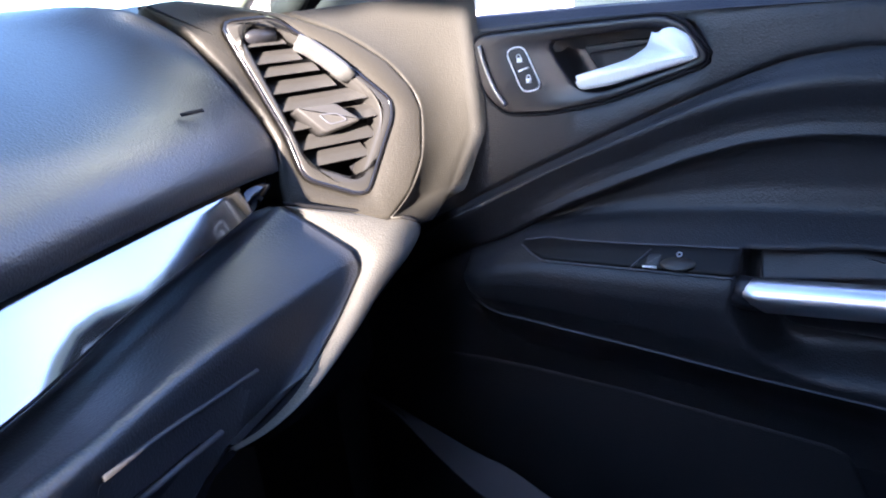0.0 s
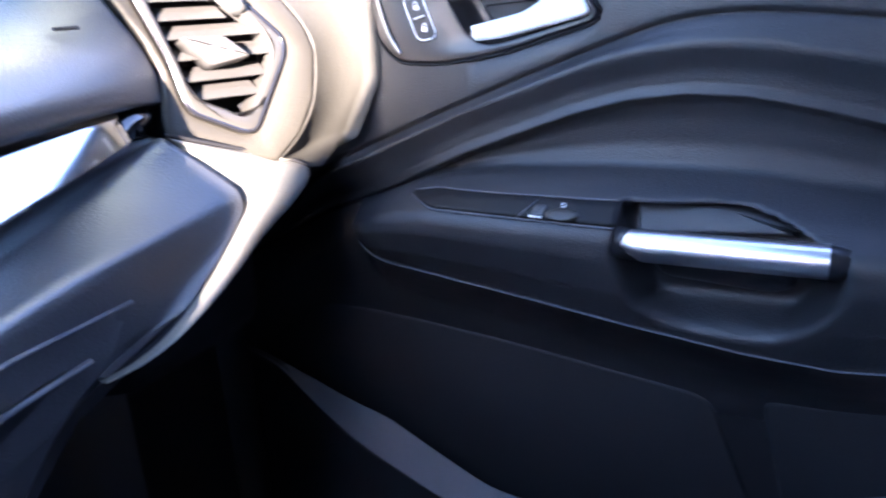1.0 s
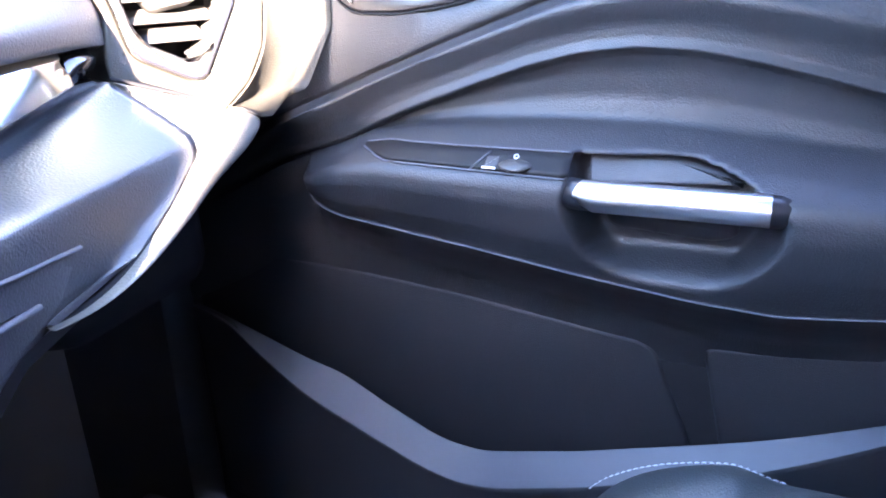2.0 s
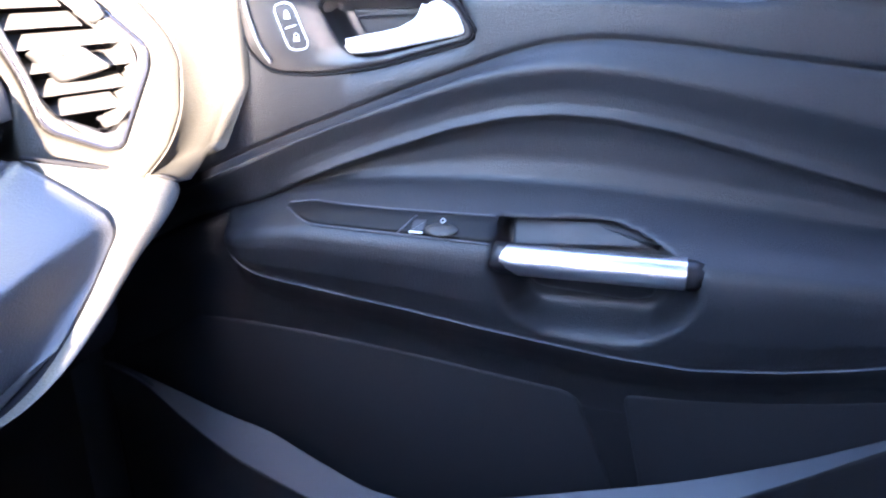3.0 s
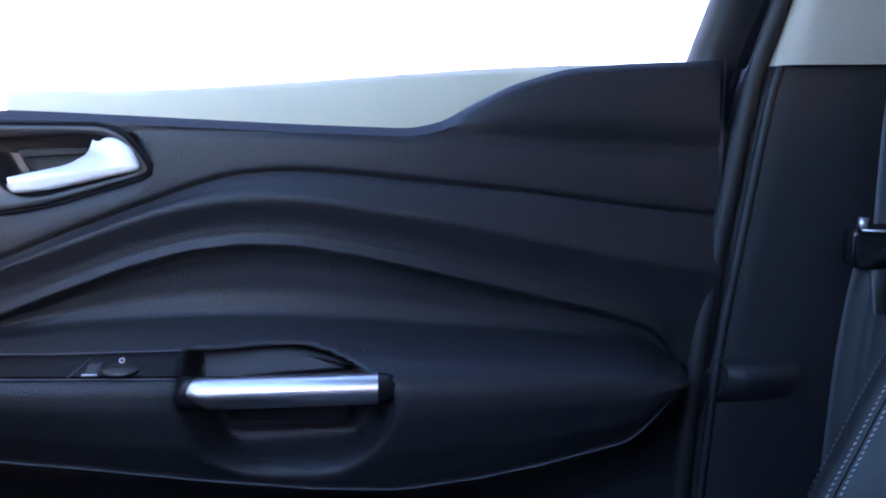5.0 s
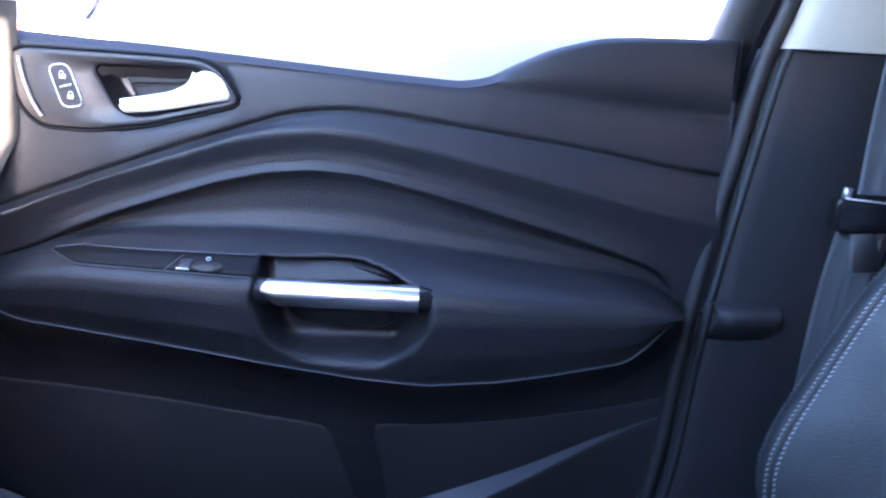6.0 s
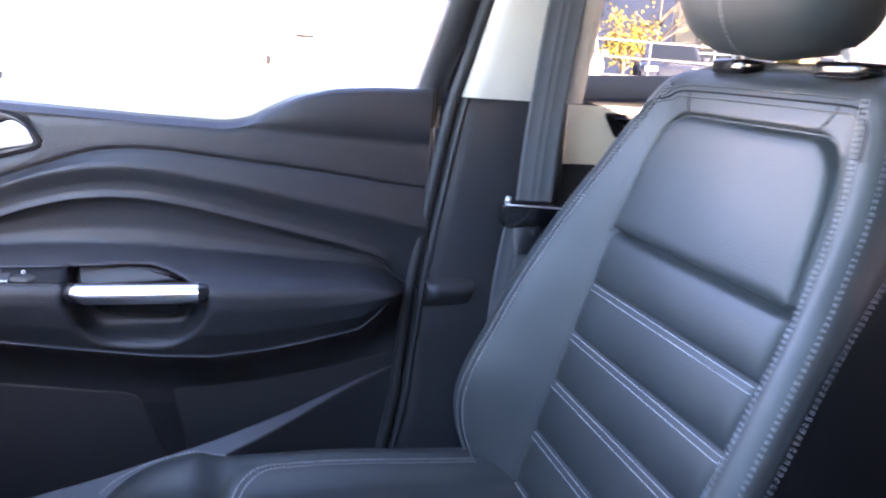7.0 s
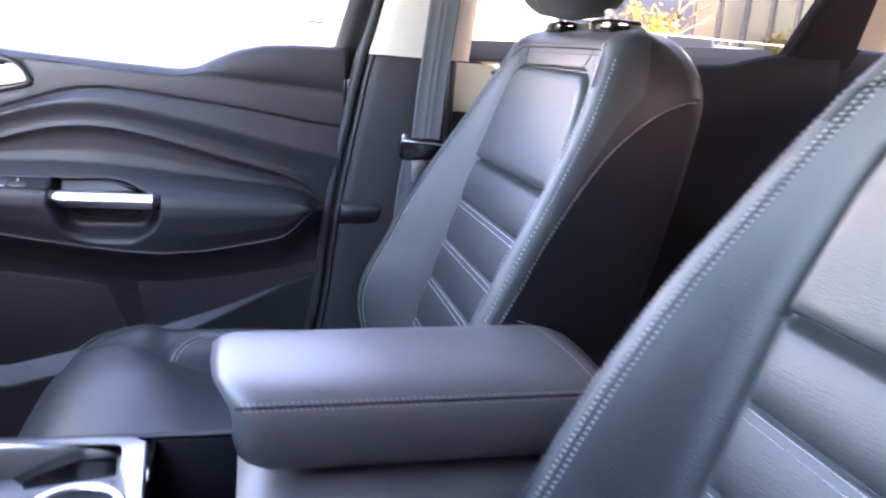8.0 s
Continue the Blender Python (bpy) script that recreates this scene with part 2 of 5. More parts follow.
Z_B = curve_fn([(1.0, .50), (.82, .600), (.754, .634), (.694, .662), (.637, .686), (.582, .704), (.53, .722), (.48, .734),
                (.43, .739), (.385, .736), (.29, .720), (.194, .700), (.09, .678), (.02, .664)], 0.010)
Z_C = curve_fn([(1.0, .48), (.80, .585), (.74, .603), (.715, .612), (.688, .624), (.645, .643), (.588, .664), (.537, .682),
                (.49, .694), (.444, .699), (.40, .697), (.344, .687), (.294, .675), (.243, .662), (.19, .649), (.138, .636),
                (.095, .622), (.078, .610), (.066, .590), (.02, .575)], 0.006)
Z_D = curve_fn([(1.0, .47), (.80, .575), (.74, .597), (.715, .608), (.69, .617), (.64, .626), (.586, .630), (.50, .631),
                (.40, .628), (.30, .619), (.194, .611), (.116, .605), (.085, .595), (.066, .583), (.02, .57)], 0.006)
Z_E = curve_fn([(1.0, .45), (.80, .560), (.757, .576), (.745, .582), (.70, .598), (.66, .603), (.57, .601), (.49, .600), (.32, .595),
                (.20, .592), (.11, .591), (.085, .587), (.066, .577), (.02, .562)], 0.006)
Z_G = curve_fn([(1.0, .43), (.80, .54), (.757, .574), (.750, .563), (.742, .556), (.72, .550), (.70, .546), (.678, .5435), (.633, .537), (.58, .530), (.48, .515),
                (.385, .503), (.32, .499), (.25, .506), (.20, .515), (.125, .532), (.104, .550), (.085, .573), (.066, .575), (.02, .555)], 0.005)


def in_arm(y):
    """How far the armrest stands out, from 0 to 1, along the door."""
    t, u = np.clip((0.759 - y) / 0.062, 0, 1), np.clip((y - 0.062) / 0.034, 0, 1)
    return np.sqrt(1 - (1 - t) ** 2) * np.sqrt(1 - (1 - u) ** 2)


def recess(y, z):
    """1 inside the grab handle's well, 0 outside."""
    top = 0.6165 - 4.6 * np.maximum(0, 0.405 - y) ** 2
    left = 0.486 - 0.42 * np.maximum(0, 0.580 - z) - 34 * np.maximum(0, 0.548 - z) ** 2
    right = 0.326 + 0.1 * np.maximum(0, 0.575 - z) + 15 * np.maximum(0, 0.568 - z) ** 2
    soft = smoothstep(0.597, 0.575, z)
    return (smoothstep(-0.0015, 0.0035, top - z) * smoothstep(-0.002 - 0.007 * soft, 0.004 + 0.010 * soft, left - y)
            * smoothstep(-0.008, 0.014, y - right) * smoothstep(-0.008, 0.022, z - 0.521))


def door_profile(y):
    """Knots (z, x) of the trim from the belt down to its foot."""
    m = float(in_arm(y))
    sc = float(smoothstep(0.72, 0.66, y) * smoothstep(0.066, 0.090, y))
    base = 0.700
    zb, zs, za, zB, zc, zd, ze, zg = (float(f(y)) for f in (Z_BELT, Z_S, Z_A, Z_B, Z_C, Z_D, Z_E, Z_G))
    bulge = float(smoothstep(0.30, 0.22, y))
    k = [(zb - 0.004, 0.748), (zb, 0.738), (zb, 0.725), (zb - 0.004, 0.716 - 0.002 * bulge), (zb - 0.012, 0.711 - 0.003 * bulge)]
    k += [(zs + 0.006, 0.7065 - 0.002 * bulge), (zs + 0.001, 0.7085 + 0.001 * bulge), (zs - 0.004, 0.7055)]
    k += [(za + 0.006, 0.7022), (za + 0.0014, 0.7026), (za, 0.7072), (za - 0.0014, 0.7022), (za - 0.007, 0.6990)]
    k += [(zB + 0.004, 0.6912), (zB, 0.6895), (zB - 0.005, 0.6905)]
    lip = 0.0078 * sc
    k += [((zB + zc) / 2, 0.6960), (zc + 0.006, 0.6985 - 0.3 * lip), (zc + 0.0022, 0.6990 - lip), (zc - 0.0005, 0.6992 - lip), (zc - 0.0045, 0.7005)]
    span = zc - zd
    k += [(zc - 0.25 * span, 0.7030 + 0.001 * sc), (zc - 0.60 * span, 0.7025 + 0.003 * sc - 0.001 * m), (zc - 0.86 * span, 0.6995 + 0.004 * sc - 0.004 * m),
          (zd, 0.6970 - 0.014 * m)]
    dd = zd - ze
    k += [(zd - 0.20 * dd, 0.6965 - 0.025 * m), (zd - 0.50 * dd, 0.696 - 0.042 * m), (zd - 0.80 * dd, 0.696 - 0.053 * m), (ze, 0.696 - 0.0605 * m)]
    g = ze - zg
    k += [(ze - 0.10 * g, 0.696 - 0.0645 * m), (ze - 0.3 * g, 0.696 - 0.066 * m), (ze - 0.65 * g, 0.696 - 0.061 * m), (zg + 0.005, 0.696 - 0.051 * m),
          (zg + 0.0018, 0.696 - 0.0490 * m), (zg, 0.696 - 0.0500 * m), (zg - 0.002, 0.696 - 0.0480 * m), (zg - 0.007, 0.697 - 0.036 * m),
          (zg - 0.025, 0.700 - 0.018 * m), (zg - 0.06, 0.706), (0.40, 0.712), (0.25, 0.715), (0.10, 0.715)]
    zs_ = [q[0] for q in k]
    for i in range(1, len(zs_)):
        zs_[i] = min(zs_[i], zs_[i - 1] - 0.0004)
    near = 0.045 * float(smoothstep(0.728, 0.780, y))
    return np.array(zs_), np.array([q[1] - near * float(smoothstep(0.592, 0.655, q[0])) for q in k])


def door_x(y, z):
    """The trim's inner face at (y, z)."""
    zk, xk = door_profile(y)
    x = float(np.interp(-z, -zk, xk))
    return x + 0.042 * float(recess(y, z)) * float(in_arm(y))


CUP = rounded([(.657, .787), (.563, .790), (.537, .783), (.525, .7625), (.612, .740), (.634, .745)], 0.010)


def in_cup(y, z):
    """True inside the release handle's cup, a little beyond its mouth."""
    P = [(.592 + (p.x - .592) * 1.06, .766 + (p.y - .766) * 1.09) for p in CUP]
    inside = False
    for (ya, za), (yb, zb) in zip(P, P[1:] + P[:1]):
        if (za > z) != (zb > z) and y < (yb - ya) * (z - za) / (zb - za) + ya:
            inside = not inside
    return inside


def door_trim_mesh():
    cols = np.concatenate([np.arange(0.028, 0.14, 0.0035), np.arange(0.14, 0.32, 0.007), np.arange(0.32, 0.50, 0.003),
                           np.arange(0.50, 0.66, 0.007), np.arange(0.66, 0.80, 0.0035), np.arange(0.80, 0.961, 0.012)])
    cols = np.sort(cols)
    cols = cols[np.concatenate([[True], np.diff(cols) > 0.0018])]
    sub = [1, 1, 1, 1, 2, 1, 1, 4, 1, 1, 1, 1, 2, 1, 1, 3, 3, 1, 1, 1, 3, 4, 4, 3, 3, 3, 3, 2, 1, 3, 8, 5, 1, 1, 1, 1, 2, 3, 3, 4, 2, 2, 2]
    rows = []
    for y in cols:
        zk, xk = door_profile(y)
        row = []
        m = float(in_arm(y))
        for i in range(len(zk) - 1):
            n = sub[i] if i < len(sub) else 1
            for s in range(n):
                z = zk[i] + (zk[i + 1] - zk[i]) * s / n
                x = xk[i] + (xk[i + 1] - xk[i]) * s / n
                row.append((x + 0.042 * float(recess(y, z)) * m + (0.034 if 0.73 < z < 0.80 and in_cup(y, z) else 0.0), y, z))
        row.append((xk[-1], y, zk[-1]))
        rows.append(row)
    return grid_mesh(rows)


door = thing("front_door", "closed front passenger door with soft black trim", "car door")
part("trim_panel", door_trim_mesh(), M_DOOR, door, "black sculpted soft-touch trim")
part("outer_panel", box_mesh((0.79, -0.02, 0.02), (0.83, 1.0, 0.80), 0.01), material("white_door_skin", (0.8, 0.8, 0.8), 0.25, coat=0.5), door)
part("rear_edge", grid_mesh([[(0.70, 0.027, z), (0.715, 0.022, z), (0.79, 0.020, z)] for z in np.linspace(0.10, 0.855, 20)]), M_PLASTIC, door)
# outer belt ledge, seen over the inner belt; its pale colour stands for sun
belt_rows = []
for y in np.linspace(-0.01, 0.658, 50):
    z0 = 0.832 + 0.025 * smoothstep(0.60, 0.10, y)
    belt_rows.append([(0.768, y, z0 - 0.06), (0.768, y, z0 - 0.008), (0.772, y, z0 - 0.001), (0.780, y, z0), (0.795, y, z0 - 0.004), (0.80, y, z0 - 0.03)])
part("belt_ledge", grid_mesh(belt_rows), M_SUN_PALE, door, "outer belt ledge, coloured pale as if sunlit")
pane = part("window_pane", grid_mesh([[(0.757 - 0.42 * (z - 0.80) ** 1.0 * 0.9, y, z) for y in np.linspace(0.0, 0.93, 8)] for z in np.linspace(0.79, 1.16, 6)]), M_GLASS, door, "clear side window glass")
pane.visible_shadow = False

part("armrest_piping", tube_mesh([(door_x(y, float(Z_G(y))) - 0.0004, y, float(Z_G(y))) for y in np.linspace(.7545, .0705, 170)], 0.0010, 6), M_GREY, door, "thin raised line along the armrest edge")
# release handle: bezel, cup, lever, lock switch
def on_door(off):
    return lambda u, v, w: Vector((door_x(u, v) - off - w, u, v))


BEZ = rounded([(.732, .793), (.722, .799), (.640, .799), (.555, .798), (.537, .790), (.5175, .763), (.522, .756), (.603, .733), (.66, .725), (.706, .726), (.727, .747)], 0.012)


def resample(poly, n, start):
    """n points evenly round a closed outline, beginning nearest to an angle about its middle."""
    P = [Vector((p[0], p[1])) for p in poly]
    if sum(a.x * b.y - a.y * b.x for a, b in zip(P, P[1:] + P[:1])) < 0:
        P.reverse()
    c = sum(P, Vector((0, 0))) / len(P)
    i0 = min(range(len(P)), key=lambda i: abs((math.atan2(P[i].y - c.y, P[i].x - c.x) - start + math.pi) % (2 * math.pi) - math.pi))
    P = P[i0:] + P[:i0] + [P[i0]]
    cum = [0.0]
    for a, b in zip(P, P[1:]):
        cum.append(cum[-1] + (b - a).length)
    out = []
    for k in range(n):
        s = cum[-1] * k / n
        j = max(0, min(len(P) - 2, int(np.searchsorted(cum, s, side="right")) - 1))
        out.append(P[j].lerp(P[j + 1], (s - cum[j]) / max(1e-9, cum[j + 1] - cum[j])))
    return out


def flat(off, x=0.7035):
    return lambda u, v, w: Vector((x - off - w, u, v))


handle = part("release_bezel", plate_mesh(resample(BEZ, 72, 0.3), flat(0.0035), 0.012, 0.0022, hole=resample(CUP, 72, 0.3)), M_SATIN_BLACK, door, "satin black release handle bezel")
part("bezel_gap", tube_mesh([(0.7030, p.x, p.y) for p in resample([((q.x - .625) * 1.02 + .625, (q.y - .762) * 1.045 + .762) for q in BEZ], 72, 0.3)], 0.0016, 6, closed=True), M_DARK, handle)
cup = grid_mesh([[Vector((0.702 + d, .592 + (p.x - .592) * k, .766 + (p.y - .766) * k)) for p in resample(CUP, 48, 0.3)] for d, k in ((0, 1), (0.012, 0.97), (0.024, 0.88), (0.027, 0.75), (0.027, 0.4), (0.027, 0.02))], close_u=True)
part("cup", cup, M_SATIN_BLACK, handle)
part("cup_floor", plate_mesh(rounded([(.634, .7795), (.545, .7800), (.548, .762), (.618, .7475)], .006), flat(0.0, 0.7255), 0.004, 0.002), M_PLASTIC, handle, "raised floor of the handle cup")
part("cup_line", tube_mesh([(0.7210, p.x, p.y) for p in rounded([(.628, .772), (.560, .776), (.565, .760), (.612, .748)], .006)], 0.0008, 5, closed=True), M_DARK, handle)
LEVER = rounded([(.633, .7515), (.6275, .743), (.600, .7455), (.524, .7615), (.532, .780), (.545, .7885), (.556, .787), (.562, .772), (.580, .7625), (.606, .757)], 0.006)
part("lever", plate_mesh(LEVER, flat(0.009), 0.010, 0.004), M_BRIGHT, handle, "bright silver release lever")
# glint on the bezel's rounded rim, made as a silver tube
part("bezel_highlight", tube_mesh(smooth_line([(0.6985, .724, .790), (0.6985, .7205, .772), (0.6985, .713, .750), (0.6985, .703, .734)], 16), 0.0020, 8), M_SILVER, handle, "silver line standing in for the bezel's glint")
LOCK = rounded([(.6975, .7835), (.679, .7865), (.6640, .7475), (.684, .7445)], 0.008)
lock = part("lock_switch", plate_mesh(LOCK, flat(0.0045), 0.004, 0.0015), M_PLASTIC, handle, "black lock and unlock rocker")
part("outline", tube_mesh([(0.6985, p.x, p.y) for p in LOCK], 0.0008, 6, closed=True), M_ICON, lock, "thin white outline")
part("divider", tube_mesh([(0.6982, .686, .7640), (0.6982, .676, .7668)], 0.0009, 6), M_ICON, lock)
for cy, cz, o in ((.6838, .7748, 0.6), (.6765, .7560, -0.2)):
    part("padlock_icon", box_mesh((0.6978, cy - .0028, cz - .003), (0.6985, cy + .0028, cz + .0012), 0.0003, 1), M_ICON, lock)
    part("padlock_shackle", tube_mesh([(0.6982, cy + .002 * math.cos(a) + 0.001 * o, cz + .0012 + .003 * math.sin(a)) for a in np.linspace(0, math.pi, 9)], 0.0005, 5), M_ICON, lock)

# switch plate on the armrest
ZT = curve_fn([(.70, .612), (.676, .6150), (.655, .6185), (.55, .6185), (.48, .6185)], 0.004)
ZL = curve_fn([(.70, .612), (.676, .6120), (.652, .6055), (.576, .6035), (.48, .6010)], 0.004)
rows = []
for y in np.linspace(0.680, 0.487, 60):
    a, b = float(ZT(y)), float(ZL(y))
    rows.append([(door_x(y, z) - (0.0035 if 0 < i < 7 else -0.001), y, z) for i, z in enumerate(np.linspace(a, b, 8))])
plate = part("switch_plate", grid_mesh(rows), M_PLATE, door, "satin black switch plate on the armrest")
for f, nm in ((ZT, "upper_edge"), (ZL, "lower_edge")):
    part(nm, tube_mesh([(door_x(y, float(f(y))) - 0.002, y, float(f(y))) for y in np.linspace(0.680, 0.489, 50)], 0.0009, 6), M_GREY, plate)
def switch_at(y, z, off):
    return Vector((door_x(y, z) - off, y, z))


part("plate_divider", tube_mesh([switch_at(.570, .6045, .0042), switch_at(.556, .6165, .0042)], .0008, 6), M_GREY, plate)
lock = part("lock_button", plate_mesh(rounded([(.5575, .6135), (.5465, .6140), (.5475, .6070), (.5585, .6065)], .0015), on_door(0.0042), 0.003, 0.001), M_SATIN_BLACK, plate, "small square lock button")
part("button_edge", tube_mesh([switch_at(.5590, .6068, .0075), switch_at(.5475, .6066, .0075)], .0011, 6), M_BRIGHT, lock)
rocker = [[switch_at(.532 + .0145 * r * math.cos(a), .6085 + .0042 * r * math.sin(a), .0040 + .0060 * math.sqrt(max(0, 1 - r * r))) for a in np.linspace(0, 2 * math.pi, 20, endpoint=False)] for r in (1.0, .93, .75, .5, .25, .02)]
sw = part("window_switch", grid_mesh(rocker, close_u=True), M_FRAME, plate, "grey oval window switch")
part("switch_icon", tube_mesh([switch_at(.5325 + .0019 * math.cos(a), .6145 + .0013 * math.sin(a), .0048) for a in np.linspace(0, 2 * math.pi, 14, endpoint=False)], .0005, 5, closed=True), M_ICON, sw)

# grab handle
bar_rows = []
for i, y in enumerate(np.linspace(0.4810, 0.3335, 30)):
    cap = 1 - 0.25 * max(0, (y - 0.474) / 0.007) ** 2
    slant = 0.010 * max(0.0, (y - 0.466) / 0.015)
    bar_rows.append([(0.640 - 0.0135 * math.cos(a) * cap, y - (0.012 * max(0, -math.sin(a)) if i == 0 else 0), 0.5880 + 0.0130 * math.sin(a) * cap + slant * max(0.0, -math.sin(a))) for a in np.linspace(-math.pi * 0.62, math.pi * 0.62, 14)])
grab = part("grab_handle", tube_mesh([(0.646, .490, .588), (0.642, .478, .588), (0.640, .40, .5875), (0.641, .330, .587), (0.648, .317, .586)], 0.0125, 12, flat=1.05), M_SATIN_BLACK, door, "black grab handle core")
part("chrome_insert", grid_mesh(bar_rows), M_CHROME, grab, "brushed chrome grab bar")
part("pull_tab", plate_mesh(rounded([(.468, .580), (.356, .575), (.352, .556), (.372, .549), (.455, .556)], .010), lambda u, v, w: Vector((0.660 - w - .25 * (v - .55), u, v)), 0.02, 0.008), M_SATIN_BLACK, grab, "padded pull inside the handle well")
rim = [(door_x(y, z + .003) - 0.0005, y, z) for y, z in [(p.x, p.y) for p in smooth_line([(.487, .6185), (.44, .6192), (.40, .6185), (.365, .6125), (.342, .6020), (.331, .5930)], 40)]]
part("well_rim", tube_mesh(rim, 0.0010, 6), M_GREY, grab)

part("well_back", plate_mesh(rounded([(.476, .6145), (.405, .6155), (.372, .6085), (.350, .598), (.474, .592)], .005), lambda u, v, w: Vector((.660 + .55 * (v - .592) - w, u, v)), 0.012, 0.003), M_PLASTIC, grab, "grey plastic wall behind the handle")

# map pocket
RIM = [(.945, .395), (.906, .389), (.82, .376), (.734, .357), (.68, .327), (.62, .298), (.574, .293), (.475, .317), (.325, .362), (.211, .397), (.075, .449), (.035, .462)]
RIM_LOW = [(.945, .390), (.882, .383), (.80, .350), (.716, .309), (.64, .275), (.60, .263), (.558, .265), (.472, .289), (.322, .342), (.211, .387), (.084, .444), (.035, .459)]
fr, fl = curve_fn(RIM, 0.01), curve_fn(RIM_LOW, 0.01)
rows = []
for y in np.linspace(0.945, 0.04, 110):
    a, b = float(fr(y)), float(fl(y))
    stand = float(smoothstep(0.05, 0.35, y) * smoothstep(0.97, 0.75, y))
    xo, xi = 0.702 - 0.052 * stand, 0.709 - 0.034 * stand
    rows.append([(xi + 0.012, y, a - 0.16), (xi + 0.004, y, a - 0.02), (xi, y, a - 0.003), (xi - 0.002, y, a), (xo + 0.003, y, b + 0.004), (xo, y, b), (xo + 0.001, y, b - 0.005),
                 (xo + 0.006, y, b - 0.05), (xo + 0.012, y, 0.12)])
pocket = part("map_pocket", grid_mesh(rows), M_PLASTIC, door, "hard black plastic map pocket")
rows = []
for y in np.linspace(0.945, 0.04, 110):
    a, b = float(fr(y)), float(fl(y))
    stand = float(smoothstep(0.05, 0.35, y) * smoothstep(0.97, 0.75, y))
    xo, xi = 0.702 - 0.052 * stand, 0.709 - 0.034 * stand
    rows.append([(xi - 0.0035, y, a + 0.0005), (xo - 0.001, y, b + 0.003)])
part("pocket_rim", grid_mesh(rows), M_GREY, pocket, "paler grey pocket rim")
# raised fields of the lower trim, a slanting groove between them
# top edges shaped after the armrest's shade
for field in ([(.94, .475), (.70, .462), (.60, .452), (.50, .438), (.428, .428), (.414, .419), (.376, .322), (.374, .25), (.94, .25)],
              [(.374, .432), (.349, .322), (.349, .25), (.035, .25), (.035, .48), (.12, .462), (.20, .448), (.30, .436)]):
    part("lower_field", plate_mesh(rounded(field, .012), lambda u, v, w: Vector((.7125 + .02 * (.40 - v) - .0050 - w, u, v)), 0.012, 0.0045), M_FIELD, door, "raised field of the lower trim")


# near-black plate that paints the shade inside the groove
part("groove_floor", plate_mesh([(.440, .446), (.345, .440), (.330, .322), (.330, .25), (.40, .25), (.40, .322)], lambda u, v, w: Vector((.7125 + .02 * (.40 - v) - .0015 - w, u, v)), 0.003, 0.001), M_DARK, door, "floor of the slanting groove, darkened as shade")
# loudspeaker grille low on the pocket's face
grille = part("speaker_grille", plate_mesh([(.790 + .078 * math.cos(q), .215 + .078 * math.sin(q)) for q in np.linspace(0, 2 * math.pi, 48, endpoint=False)], lambda u, v, w: Vector((.6605 + .27 * max(0, u - .75) - .02 * (v - .21) - w, u, v)), .006, .002), M_PLASTIC, door, "round perforated loudspeaker grille")
# flat near-black dots paint the shade of small holes
dots = bmesh.new()
for i in range(-22, 23):
    for j in range(-22, 23):
        u, v = .0034 * (i + .5 * (j % 2)), .0030 * j
        if u * u + v * v < .071 ** 2:
            y, z = .790 + u, .215 + v
            c = Vector((.6600 + .27 * max(0, y - .75) - .02 * (z - .21), y, z))
            dots.faces.new([dots.verts.new(c + Vector((0, .0011 * math.cos(q), .0011 * math.sin(q)))) for q in np.linspace(0, 2 * math.pi, 6, endpoint=False)])
holes = part("grille_holes", dots, M_DARK, grille, "fine rows of flat dark dots drawn as holes", False)
holes["kind"] = "stuff"


# ---- dashboard ----
PAD_Y = curve_fn([(-.8, .66), (-.2, .665), (.0, .668), (.12, .680), (.22, .703), (.30, .738), (.36, .757), (.436, .782), (.49, .803), (.53, .83)], 0.02)
dash = thing("dashboard", "black grained dashboard with a sloping top pad", "dashboard", kind="structure")


PAD_PROFILE = smooth_line([(.060, .7240), (.030, .7225), (.012, .7215), (.003, .7235), (-.002, .730), (-.002, .742), (.006, .757), (.020, .772), (.045, .792), (.09, .820), (.15, .848), (.21, .866), (.30, .876), (.48, .880)], 48)
PAD_END_X = curve_fn([(.70, .496), (.716, .503), (.742, .509), (.766, .505), (.80, .493), (.834, .478), (.859, .455), (.876, .43), (.88, .42)], 0.006)
PAD_END_Y = curve_fn([(.70, .801), (.716, .803), (.742, .810), (.766, .819), (.80, .836), (.834, .853), (.859, .875), (.870, .92), (.876, 1.0), (.88, 1.15)], 0.004)


def pad_mesh():
    rows = []
    x1 = 0.33
    for x in np.linspace(-0.66, x1, 34):
        y0 = float(PAD_Y(x))
        rows.append([Vector((x, min(y0 + q[0], 1.2), q[1])) for q in PAD_PROFILE])
    last, before = rows[-1], rows[-2]
    for k in np.linspace(0, 1, 26)[1:]:
        row = []
        for a, b, q in zip(last, before, PAD_PROFILE):
            end = Vector((float(PAD_END_X(q[1])), float(PAD_END_Y(q[1])) + 0.004 + 0.6 * max(0, q[0] - 0.0) * (1 if q[1] < .722 else 0), q[1] - 0.003))
            t = (a - b).normalized()
            mid = a + t * ((end.x - a.x) * 0.75)
            mid.x = min(mid.x, end.x - 0.01)
            row.append(a * (1 - k) ** 2 + mid * (2 * k * (1 - k)) + end * k * k)
        rows.append(row)
    rows.append([p + Vector((0.004, 0.014, -0.004)) for p in rows[-1]])
    return grid_mesh(rows)


part("top_pad", pad_mesh(), M_DASH, dash, "black grained airbag top pad")
part("pad_mark", box_mesh((.414, -.0010, -.0014), (.434, .0010, .0014), .0006, 1), M_DARK, dash).matrix_world = Matrix.Translation((0, .800, .7795)) @ Matrix.Rotation(radians(-40), 4, "X")
